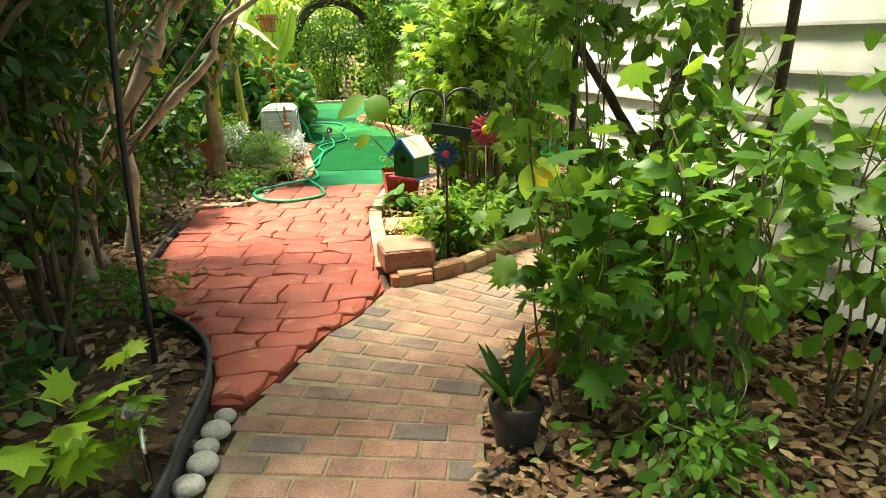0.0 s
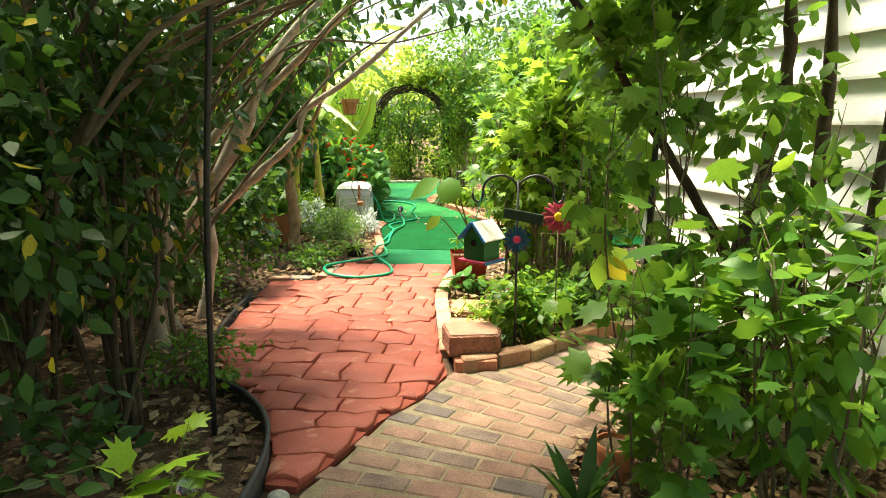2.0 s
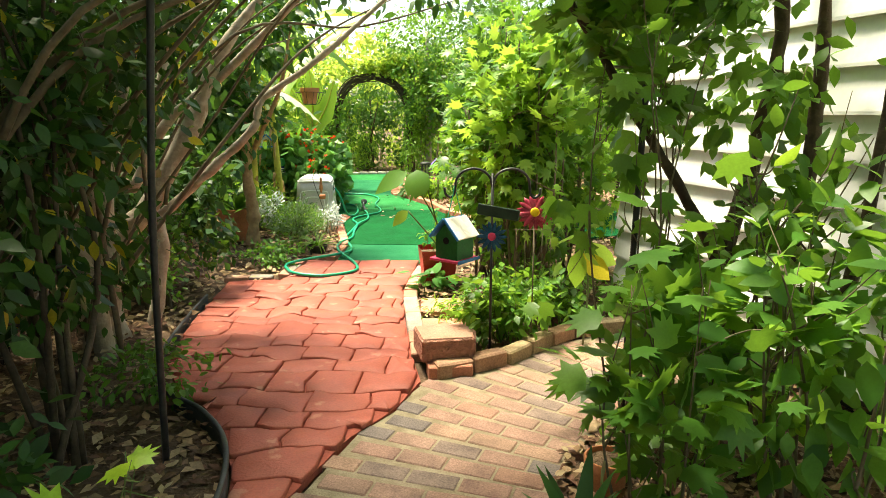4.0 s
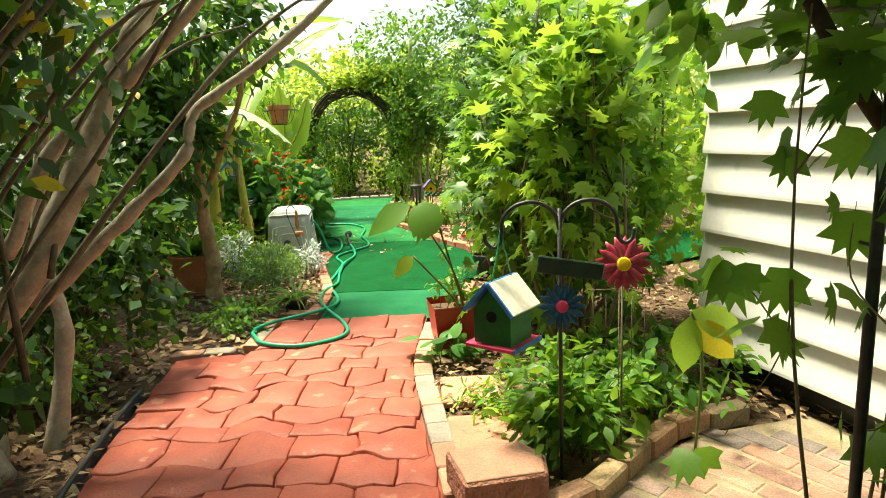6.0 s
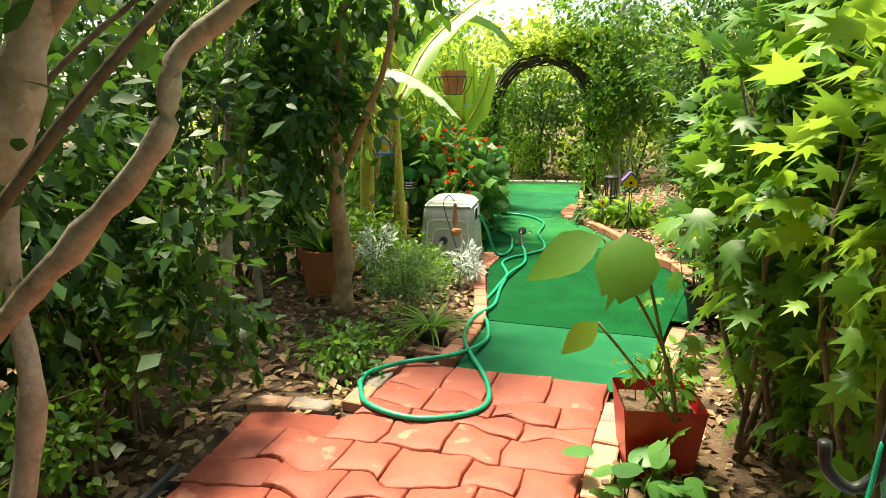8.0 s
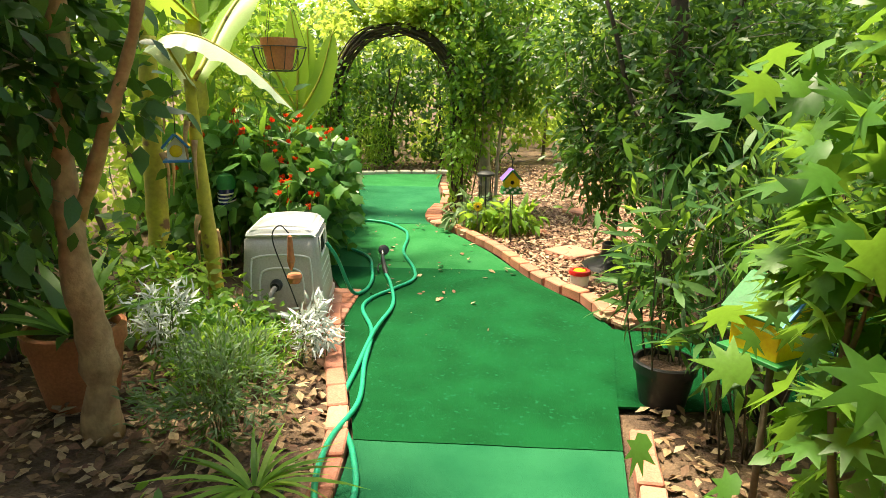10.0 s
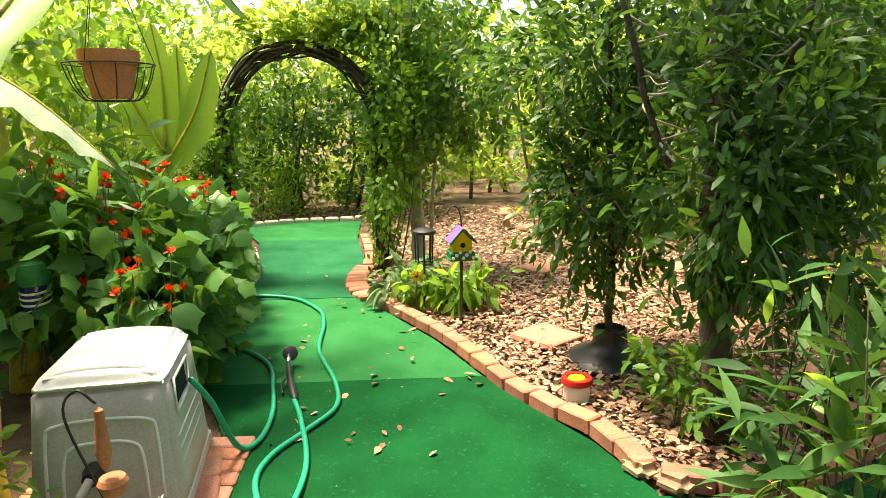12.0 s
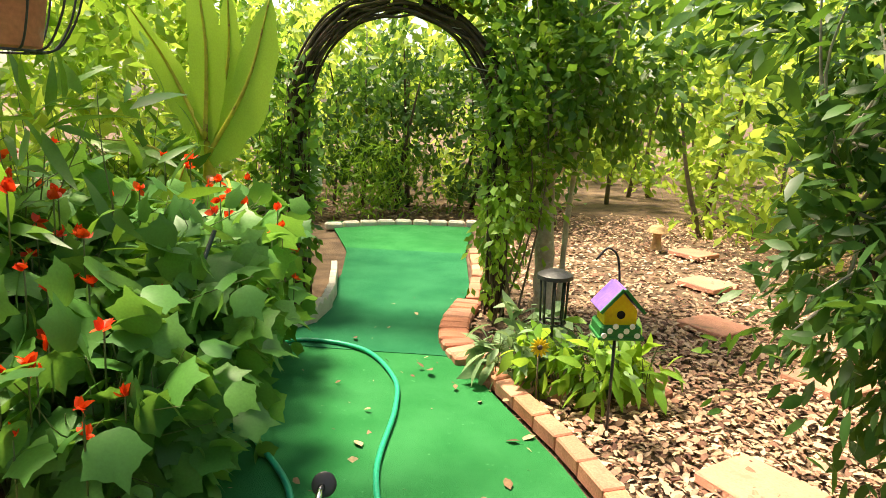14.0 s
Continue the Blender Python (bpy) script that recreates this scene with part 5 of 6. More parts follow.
shrub("grey_herb", "feathery grey-green herb clump beside the turf", "plant", -2.1, 7.45, 0.30, 0.30, 1000, 0.05, LANCE, LEAF_LIGHT, 14, 0.004, STEM, 0.03, 0.55, 0.4, seed=51, droop=-0.2, multi=(0.4, 1.0, LEAF_MID))
shrub("dusty_miller", "white felted dusty miller plant by the kerb", "plant", -1.80, 7.75, 0.34, 0.14, 520, 0.06, LANCE, LEAF_SILVER, 6, 0.005, STEM, 0.05, 0.35, 0.4, seed=52, droop=0.1)
shrub("dusty_miller", "white felted dusty miller plant by the pot", "plant", -2.45, 7.45, 0.5, 0.16, 520, 0.06, LANCE, LEAF_SILVER, 6, 0.005, STEM, 0.05, 0.35, 0.4, seed=53, droop=0.1)
shrub("low_cover", "mixed low green weeds around the hose reel", "plants", -2.3, 7.75, 0.33, 0.42, 1300, 0.06, OVAL, LEAF_MID, 8, 0.004, STEM, 0.03, 0.5, 0.6, seed=54, multi=(0.2, 1.0, LEAF_LIGHT))
shrub("low_cover", "mixed low green weeds by the banana", "plants", -2.75, 8.0, 0.5, 0.4, 1000, 0.07, OVAL, LEAF_LIGHT, 8, 0.004, STEM, 0.03, 0.5, 0.6, seed=55)
shrub("low_cover", "shaded low weeds under the glossy shrubs", "plants", 0.75, 1.75, 0.3, 0.4, 420, 0.06, OVAL, LEAF_MID, 5, 0.004, STEM, 0.03, 0.5, 0.6, seed=57)
shrub("low_cover", "low weeds beside red paving", "plants", -1.98, 6.0, 0.2, 0.35, 600, 0.05, OVAL, LEAF_MID, 4, 0.004, STEM, 0.03, 0.6, 0.6, seed=56)


def tuft(name, label, x, y, n, length, shape, material, z=0.0, up=0.9, seed=1, category="plant"):
    rng = np.random.default_rng(seed)
    t = thing(name, label, category, x, y, z)
    a = rng.uniform(0, 2 * np.pi, n)
    p = np.stack([0.02 * np.cos(a), 0.02 * np.sin(a), np.zeros(n)], -1)
    d = np.stack([np.cos(a), np.sin(a), rng.uniform(0.5, 1.6, n) * up], -1)
    part("leaves", leaf_mesh("leaves", shape, p, d, length * rng.uniform(0.6, 1.2, n), material, 0.9, rng), t, kind="stuff")
    return t


tuft("spider_plant", "striped spider plant in a low bowl", -1.66, 6.5, 46, 0.26, STRAP, LEAF_LIGHT, 0.085, seed=3)
tuft("strap_plant", "dark strap-leaved plant in a black pot", 0.21, 1.95, 14, 0.24, blade([0.05, 0.09, 0.10, 0.08, 0.05, 0], 0.3), LEAF_SHADED, 0.13, 4.0, seed=4)
tuft("pot_shrub_leaves", "broad leaves growing from a terracotta pot", -2.74, 7.25, 30, 0.4, LANCE, LEAF_MID, 0.3, 1.2, seed=5)


# banana plants: stems and single large leaves
def banana_leaf(parent, pts, width, material, name="banana_leaf", ragged=0.15, seed=1):
    """A long broad leaf along a bent midrib, its edges torn a little."""
    rng = np.random.default_rng(seed)
    l = smooth_line(pts, 8)
    n = len(l)
    d = np.gradient(l, axis=0)
    rise = float(np.mean(np.abs(unit(d)[:, 2])))
    side = unit(np.cross(d, np.array([0, 0, 1.0]) if rise < 0.72 else np.array([0.25, 0.95, 0.1])))
    vs, fs = [], []
    for i in range(n):
        t = i / (n - 1)
        w = width * (math.sin(math.pi * min(1, t * 0.93 + 0.07)) ** 0.6) * (1 - ragged * rng.random())
        for k in (-1, -0.5, 0, 0.5, 1):
            q = l[i] + side[i] * w * k - np.array([0, 0, 0.5 * w * k * k]) + np.array([0, 0, 0.012 * math.sin(i * 1.9) * abs(k)])
            vs.append(q)
    for i in range(n - 1):
        for k in range(4):
            a = i * 5 + k
            fs.append((a, a + 1, a + 6, a + 5))
    o = part(name, mesh_of(name, vs, fs, material, True), parent)
    part("midrib", tubes("midrib", [(l, np.linspace(0.016, 0.004, n))], BANANA_STEM, 6), parent)
    return o


def banana(x, y, h, r, leaves, seed):
    t = thing("banana_plant", "banana plant with yellow-green stem and broad leaves", "banana plant", x, y, -0.02, group="banana plants")
    rng = np.random.default_rng(seed)
    zs = np.linspace(0, h, 14)
    line = np.stack([0.04 * np.sin(zs * 1.2 + seed), 0.03 * np.cos(zs + seed), zs], -1)
    part("stem", tubes("stem", [(line, np.linspace(r, r * 0.6, 14) * (1 + 0.05 * rng.normal(size=14)))], BANANA_STEM, 14), t)
    sh = []
    for k in range(5):
        z = rng.uniform(0.15, h * 0.8)
        a = rng.uniform(0, 6.28)
        c = line[int(z / h * 13)]
        sh.append((smooth_line([c + np.array([r * math.cos(a), r * math.sin(a), 0.1]), c + np.array([r * 1.5 * math.cos(a), r * 1.5 * math.sin(a), 0]), c + np.array([r * 1.3 * math.cos(a), r * 1.3 * math.sin(a), -0.18])], 4), np.linspace(0.02, 0.004, 9)))
    for piece in sh:
        part("dry_sheath", tubes("dry_sheath", [piece], BARK_PEEL, 5), t)
    for k, (pts, w, m) in enumerate(leaves):
        banana_leaf(t, pts, w, m, seed=seed * 10 + k)


banana(-2.62, 8.42, 1.45, 0.052, [([(0, 0, 1.40), (-0.1, -0.1, 1.66), (0.08, -0.1, 1.68), (0.35, -0.05, 1.52), (0.58, 0.0, 1.28)], 0.17, LEAF_PALE), ([(0, 0, 1.45), (0.1, 0.6, 2.0), (0.5, 1.2, 2.5), (0.9, 1.6, 2.75)], 0.15, LEAF_BANANA)], 2)
banana(-3.15, 9.7, 1.9, 0.10, [([(0, 0, 1.9), (0.25, 0.3, 2.5), (0.8, 0.6, 2.9), (1.4, 0.9, 2.9)], 0.22, LEAF_BANANA), ([(0, 0, 1.9), (-0.2, 0.3, 2.6), (-0.3, 0.8, 3.0)], 0.25, LEAF_BANANA), ([(0, 0, 1.9), (-0.3, -0.5, 2.3), (-0.5, -1.0, 2.3)], 0.24, LEAF_BANANA), ([(0, 0, 1.9), (0.4, 0.4, 2.4), (0.9, 0.5, 2.3), (1.2, 0.5, 2.0)], 0.2, LEAF_BANANA)], 3)
banana(-2.93, 8.5, 1.7, 0.08, [([(0, 0, 1.7), (-0.2, 0.0, 2.1), (-0.6, -0.2, 2.4)], 0.2, LEAF_BANANA)], 4)
banana(-2.85, 11.2, 1.3, 0.05, [([(0, 0, 1.2), (0.03, 0, 1.7), (-0.02, 0.0, 2.15)], 0.13, LEAF_BANANA), ([(0, 0, 1.2), (-0.25, 0.1, 1.6), (-0.4, 0.0, 1.9)], 0.12, LEAF_BANANA), ([(0, 0, 1.1), (0.25, 0, 1.5), (0.40, 0, 1.95)], 0.15, LEAF_BANANA), ([(0, 0, 1.2), (0.1, 0.1, 1.6), (0.12, 0.1, 2.0)], 0.10, LEAF_BANANA), ([(0, 0, 0.9), (-0.25, -0.1, 1.15), (-0.6, -0.2, 1.2)], 0.14, LEAF_BANANA), ([(0, 0, 0.7), (0.2, -0.2, 1.0), (0.35, -0.45, 0.95)], 0.12, LEAF_BROAD)], 5)
banana(-2.75, 10.6, 0.7, 0.035, [([(0, 0, 0.6), (0.0, 0, 0.85), (0.1, 0.0, 1.12)], 0.14, LEAF_BANANA), ([(0, 0, 0.6), (-0.25, 0, 0.8), (-0.45, 0, 0.95)], 0.12, LEAF_BANANA)], 6)

# red-flowered shrub with broad shallow-lobed leaves
CAP_LEAF = star([-148, -112, -72, -36, 0, 36, 72, 112, 148], [0.40, 0.42, 0.54, 0.42, 0.64, 0.42, 0.54, 0.42, 0.40], 0.41, 0.22, 0.38)
for k, (x, y, h, s, n) in enumerate([(-2.45, 9.95, 0.98, 0.55, 460), (-3.0, 9.7, 1.1, 0.6, 380), (-2.62, 10.75, 1.0, 0.5, 360), (-3.4, 10.3, 1.15, 0.6, 260), (-2.35, 9.45, 0.78, 0.40, 260)]):
    w = shrub("turks_cap_shrub", "broad lobed-leaf shrub with small orange-red flowers", "shrub", x, y, h, s, int(n * 1.75), 0.138, CAP_LEAF, LEAF_CAP, 10, 0.007, STEM, 0.06, 0.42, 0.45, seed=60 + k, group="red-flowered shrubs", droop=0.6, clumps=60, keep_fn=lambda q: q[:, 0] < np.interp(q[:, 1], TL_Y, TL_X) + 0.45)
    rng = np.random.default_rng(80 + k)
    m = 26
    a = rng.uniform(0, 6.28, m)
    rr = s * np.sqrt(rng.random(m))
    c = np.stack([rr * np.cos(a), rr * np.sin(a), h * (0.85 + 0.32 * rng.random(m)) - 0.5 * h * (rr / s) ** 2 * rng.random(m)], -1)
    c = c[clear_of_walk(c + np.array([x, y, 0]), 0.45)]
    p = np.repeat(c, 7, axis=0)
    d = rng.normal(size=p.shape) * 0.6 + np.array([0, 0, 0.8])
    part("flower", leaf_mesh("flower", ROUND, p, d, rng.uniform(0.028, 0.044, len(p)), PETAL_RED, 0.3, rng), w, kind="stuff")
    part("flower_stalk", tubes("flower_stalk", [([q - np.array([0.01, 0.0, 0.18]), q], 0.003) for q in c], STEM, 5), w, kind="stuff")
shrub("tall_lance_plant", "tall plant with long narrow dark green leaves", "plant", -2.85, 9.9, 1.35, 0.55, 300, 0.24, LANCE, LEAF_MID, 12, 0.007, STEM, 0.2, 0.8, 0.6, seed=90)
shrub("tall_lance_plant", "tall plant with long narrow dark green leaves", "plant", -3.3, 11.2, 1.45, 0.6, 400, 0.24, LANCE, LEAF_MID, 12, 0.007, STEM, 0.2, 0.8, 0.6, seed=91)

stake = thing("plant_stake", "dark green leaning plant stake among red flowers", "stake", -2.42, 9.5, -0.05)
part("rod", tubes("rod", [([(0, 0, 0), (0.12, 0.2, 0.5), (0.25, 0.4, 1.0)], 0.008)], DARK_GREEN, 8), stake)

# vine-wrapped wooden arch
arch = thing("twig_arch", "arch of bundled dark vines spanning the turf path", "garden arch", -1.96, 12.1, -0.02)
rng = np.random.default_rng(5)
bund = []
for k in range(26):
    off = rng.normal(size=2) * 0.045
    pts = []
    for a in np.linspace(0, math.pi, 15):
        q = 0.72 + off[0] + 0.02 * math.sin(3 * a + k)
        pts.append((-q * math.cos(a) * 0.95, off[1] + 0.03 * math.sin(2 * a + k), 1.34 + 0.70 * (q / 0.72) * math.sin(a) + 0.015 * rng.normal()))
    pts = [(pts[0][0] - 0.02, off[1], 0.0), (pts[0][0] - 0.02, off[1], 0.7)] + pts + [(pts[-1][0] + 0.02, off[1], 0.7), (pts[-1][0] + 0.02, off[1], 0.0)]
    bund.append((smooth_line(pts, 3), 0.009))
part("vine", tubes("vine", bund, BARK_DARK, 6), arch)

# tree by the bend of the turf, light foliage
trunk_tree("bend_tree", "slim grey-trunked tree with airy bright foliage", -0.92, 12.12, [
    ([(0, 0, -0.05), (0.0, 0, 0.5), (0.0, 0, 1.1), (-0.04, 0, 1.7), (-0.03, 0.1, 2.8)], 0.07, 0.03),
    ([(0, 0, 0.95), (0.18, 0.05, 1.2), (0.3, 0.05, 1.6), (0.5, 0.1, 2.4)], 0.035, 0.012),
    ([(0, 0, 1.2), (-0.2, 0.05, 1.5), (-0.3, 0.1, 2.2)], 0.025, 0.01),
    ([(0.1, 0.1, -0.05), (0.13, 0.1, 0.6), (0.16, 0.1, 1.2), (0.1, 0.1, 2.2)], 0.022, 0.01),
    ([(-0.25, 0.3, -0.05), (-0.3, 0.3, 0.5), (-0.3, 0.3, 1.2)], 0.015, 0.008)], BARK, [((-0.30, 0.0, 1.55), (0.6, 0.55, 0.75), 3600), ((0.35, 0.0, 1.65), (0.55, 0.5, 0.65), 2200), ((0.0, 0.2, 2.6), (1.0, 0.9, 0.6), 3000), ((-0.42, 0.3, 0.55), (0.25, 0.45, 0.55), 1000)], 0.085, SMALL, LEAF_MID, 14, 0.55, droop=0.3)
shrub("arch_climber", "leafy climber wrapping the foot of the arch", "vine", -2.72, 11.98, 1.75, 0.30, 1300, 0.09, SMALL, LEAF_MID, 6, 0.008, STEM_BROWN, 0.05, 0.6, 0.5, seed=190)
shrub("arch_climber", "leafy climber over the far foot of the arch", "vine", -1.2, 11.8, 2.15, 0.33, 1200, 0.075, SMALL, LEAF_LIGHT, 5, 0.008, STEM_BROWN, 0.05, 0.45, 0.5, seed=192)
shrub("arch_climber", "leafy climber on top of the arch", "vine", -1.65, 12.15, 2.45, 0.85, 2600, 0.08, OVAL, LEAF_FAR_LIT, 0, 0.008, STEM_BROWN, 0.8, 0.1, 0.5, deep=0.25, seed=191)

# pale leafy clump below the tree
for k, (x, y) in enumerate([(-1.15, 10.98), (-0.95, 10.88), (-0.72, 11.0), (-0.52, 10.86), (-1.0, 11.2), (-0.72, 10.78)]):
    shrub("soft_leaf_clump", "clump of soft yellow-green pointed leaves behind kerb", "plant", x, y, 0.33, 0.16, 80, 0.13, blade([0.02, 0.15, 0.20, 0.13, 0.0], 0.4), LEAF_LIGHT if k % 2 else LEAF_SAGE, 7, 0.004, STEM, 0.05, 0.2, 0.55, seed=100 + k, group="soft-leaved clumps", droop=0.45, clumps=40)

# dark small-leaved shrub standing in the domed base, and the trunk tree beside it
trunk_tree("feeder_shrub", "dense dark-leaved young tree rising from black base", 0.10, 9.72, [
    ([(0.02, 0, 0.1), (0.01, 0, 0.6), (-0.03, 0, 1.1), (-0.08, 0, 1.9)], 0.026, 0.012),
    ([(0.0, 0, 0.6), (-0.2, 0, 0.9), (-0.4, 0, 1.3)], 0.012, 0.006), ([(0.0, 0, 0.6), (0.2, 0.1, 0.9), (0.4, 0.1, 1.4)], 0.012, 0.006)], BARK_DARK,
    [((-0.1, 0, 1.05), (0.50, 0.48, 0.58), 3600), ((0.0, 0.1, 1.75), (0.7, 0.65, 0.5), 3800), ((0.1, 0.1, 2.4), (0.8, 0.8, 0.45), 1500)], 0.078, blade([0, 0.16, 0.15, 0], 0.2), LEAF_EVERGREEN, 15, 0.7, droop=0.15)
trunk_tree("dark_tree", "dark-trunked tree with rough bark in mulch", 0.29, 8.75, [
    ([(0, 0, -0.05), (-0.03, 0, 0.5), (-0.07, 0, 1.0), (-0.1, 0, 1.8), (-0.1, 0.1, 2.8)], 0.075, 0.045),
    ([(-0.05, 0, 1.1), (0.15, 0, 1.5), (0.35, 0, 2.2)], 0.03, 0.015), ([(-0.05, 0, 0.9), (-0.3, 0.1, 1.3), (-0.5, 0.1, 1.9)], 0.02, 0.01)], BARK_DARK,
    [((-0.05, -0.15, 1.25), (0.4, 0.25, 0.6), 2000), ((0.3, 0.1, 1.5), (0.55, 0.4, 0.6), 3200), ((0.1, 0, 2.5), (0.9, 0.8, 0.5), 2400), ((0.38, 0.15, 0.8), (0.45, 0.35, 0.45), 1500)], 0.08, blade([0, 0.16, 0.15, 0], 0.2), LEAF_EVERGREEN, 16, 0.75, droop=0.15)
shrub("low_green_shrub", "low green shrub around a trunk in mulch", "shrub", 0.22, 8.85, 0.42, 0.3, 420, 0.075, OVAL, LEAF_MID, 6, 0.006, STEM, 0.05, 0.7, 0.6, seed=110)

# tall potted plants with narrow leaves
REED = blade([0, 0.085, 0.095, 0.05, 0], 0.3)
for k, (x, y, h, s, n) in enumerate([(-0.08, 7.42, 1.12, 0.27, 330), (0.32, 7.35, 1.25, 0.34, 400), (0.62, 7.6, 1.3, 0.36, 400), (0.08, 7.05, 0.9, 0.26, 220), (0.95, 7.3, 1.3, 0.35, 300)]):
    shrub("tall_stemmed_plant", "tall upright plant with long narrow green leaves", "plant", x, y, h, s, n, 0.15, REED, LEAF_REED, 13, 0.005, STEM_DARK, 0.26, 0.66, 0.55, seed=120 + k, group="tall potted plants", droop=0.0, clumps=90, multi=(0.10, 1.0, LEAF_LIGHT))

# lobed-leaf shrubs in the right bed
LOBED = star([-130, -85, -42, 0, 42, 85, 130], [0.36, 0.55, 0.56, 0.70, 0.56, 0.55, 0.36], 0.26, 0.2)
for k, (x, y, h, s, n, low) in enumerate([(0.35, 5.3, 2.2, 0.55, 700, 0.08), (0.15, 6.0, 2.3, 0.5, 560, 0.06), (0.75, 6.0, 2.5, 0.7, 560, 0.08), (0.25, 4.9, 2.0, 0.42, 320, 0.36), (0.0, 5.7, 1.9, 0.4, 380, 0.12)]):
    shrub("lobed_leaf_shrub", "tall shrub of bright deeply lobed leaves", "shrub", x, y, h, s, int(n * 2.1), 0.12, LOBED, LEAF_LIGHT if k in (2, 3) else LEAF_MID, 9, 0.013, STEM_BROWN, low, 0.62, 0.6, seed=130 + k, group="lobed-leaf shrubs", clumps=70, droop=0.35, keep_fn=lambda q: (q[:, 1] < 6.35) & ((q[:, 0] < 0.55) | (q[:, 1] > 5.1)))
shrub("bed_plants", "low leafy flowering plants filling the stone-edged bed", "plants", 0.12, 4.12, 0.42, 0.36, 900, 0.075, OVAL, LEAF_MID, 14, 0.004, STEM, 0.04, 0.55, 0.65, seed=140, multi=(0.25, 1.1, LEAF_LIGHT))
shrub("bed_plants", "low leafy plants filling the stone-edged bed", "plants", 0.55, 4.55, 0.36, 0.42, 900, 0.07, OVAL, LEAF_MID, 12, 0.004, STEM, 0.04, 0.55, 0.65, seed=141, multi=(0.25, 1.1, LEAF_LIGHT))
shrub("bed_plants", "tufts of weeds between the slabs", "plants", -0.12, 4.5, 0.16, 0.28, 420, 0.055, LANCE, LEAF_LIGHT, 4, 0.003, STEM, 0.03, 0.4, 0.6, seed=142)
shrub("vine_seedlings", "round-leaved seedlings in front of the red planter", "plants", -0.42, 5.20, 0.18, 0.15, 34, 0.10, HEART, LEAF_BROAD, 5, 0.004, STEM, 0.1, 0.3, 0.8, seed=143, clumps=25)
shrub("planter_seedlings", "small green seedlings growing in red planter", "plants", -0.40, 5.50, 0.26, 0.13, 150, 0.05, OVAL, LEAF_MID, 6, 0.003, STEM, 0.1, 0.3, 0.6, seed=144, z=0.24)
shrub("bed_shrub", "green shrub below the lobed leaves in shade", "shrub", 0.5, 6.25, 0.85, 0.45, 1000, 0.09, OVAL, LEAF_MID, 8, 0.01, STEM_BROWN, 0.05, 0.66, 0.55, seed=145)
bl = thing("elephant_ear", "few large heart-shaped leaves on long stalks", "plant", -0.42, 5.30, -0.05)
big = star([-155, -120, -80, -45, -15, 0, 15, 45, 80, 120, 155], [0.44, 0.40, 0.36, 0.36, 0.44, 0.58, 0.44, 0.36, 0.36, 0.40, 0.44], 0.37, 0.25, 0.42)
for k, (p, d, s) in enumerate([((-0.20, -0.05, 0.98), (-1.0, -0.25, -0.45), 0.30), ((-0.08, -0.06, 0.99), (-0.35, -0.6, -0.75), 0.27), ((-0.20, -0.05, 0.68), (-0.7, -0.3, -0.6), 0.17)]):
    part("leaf", leaf_mesh("leaf", blade([0, 0.2, 0.28, 0.23, 0.13, 0], 0.3) if k != 1 else big, np.array([p]), np.array([d]), np.array([s]), LEAF_LIGHT if k == 2 else LEAF_MID, 0.95, np.random.default_rng(k + 4), (0.1, -0.75, 0.65)), bl)
    part("stalk", tubes("stalk", [(smooth_line([(0.1, 0.1, 0.25), (0.02, 0.0, p[2] * 0.6), p], 6), 0.006)], STEM, 6), bl)
yl = thing("yellowing_plant", "drooping broad leaves turning yellow and brown", "plant", 0.52, 3.98, 0.0)
for k, (p, d, s, m) in enumerate([((0.0, 0, 0.60), (-0.15, -0.1, -1.0), 0.24, LEAF_LIGHT), ((0.0, 0, 0.62), (0.75, 0.0, -0.35), 0.26, LEAF_BANANA), ((0.0, 0, 0.58), (0.7, -0.1, -0.6), 0.25, LEAF_YELLOW)]):
    part("leaf", leaf_mesh("leaf", blade([0, 0.2, 0.25, 0.18, 0], 0.25), np.array([p]), np.array([d]), np.array([s]), m, 0.9, np.random.default_rng(k + 8), (-0.2, -0.8, 0.5)), yl)
part("stalk", tubes("stalk", [(smooth_line([(0.05, 0.05, -0.02), (0.06, 0.03, 0.4), (0, 0, 0.62)], 5), 0.006)], STEM, 6), yl)

shrub("pole_vine", "lobed-leaf vine hanging from branches overhead", "vine", 0.15, 3.35, 2.6, 0.5, 320, 0.12, MAPLE, LEAF_MID, 0, 0.006, STEM_BROWN, 0.78, 0.5, 0.6, seed=158, clumps=50)
# vine and glossy shrub beside the siding
for k, (x, y, h, s, n, low) in enumerate([(0.6, 3.0, 2.3, 0.38, 420, 0.58), (0.48, 2.1, 0.98, 0.25, 190, 0.06)]):
    shrub("pole_vine", "lobed-leaf vine climbing the black pole", "vine", x, y, h, s, n, 0.12, MAPLE, LEAF_MID, 7, 0.006, STEM_BROWN, low, 0.55, 0.7, seed=150 + k, clumps=50)
for k, (x, y, h, s, n, low) in enumerate([(1.05, 2.6, 1.35, 0.42, 420, 0.3), (0.92, 2.05, 1.12, 0.32, 300, 0.3), (1.4, 2.0, 1.3, 0.45, 420, 0.15), (0.75, 2.75, 0.7, 0.3, 260, 0.1)]):
    shrub("glossy_shrub", "shrub with glossy rounded green leaves before siding", "shrub", x, y, h, s, n, 0.105, blade([0, 0.23, 0.27, 0.17, 0], 0.22), LEAF_MID, 8, 0.008, STEM_BROWN, low, 0.6, 0.6, seed=160 + k, group="glossy shrubs", clumps=50, multi=(0.07, 0.95, LEAF_LIME))
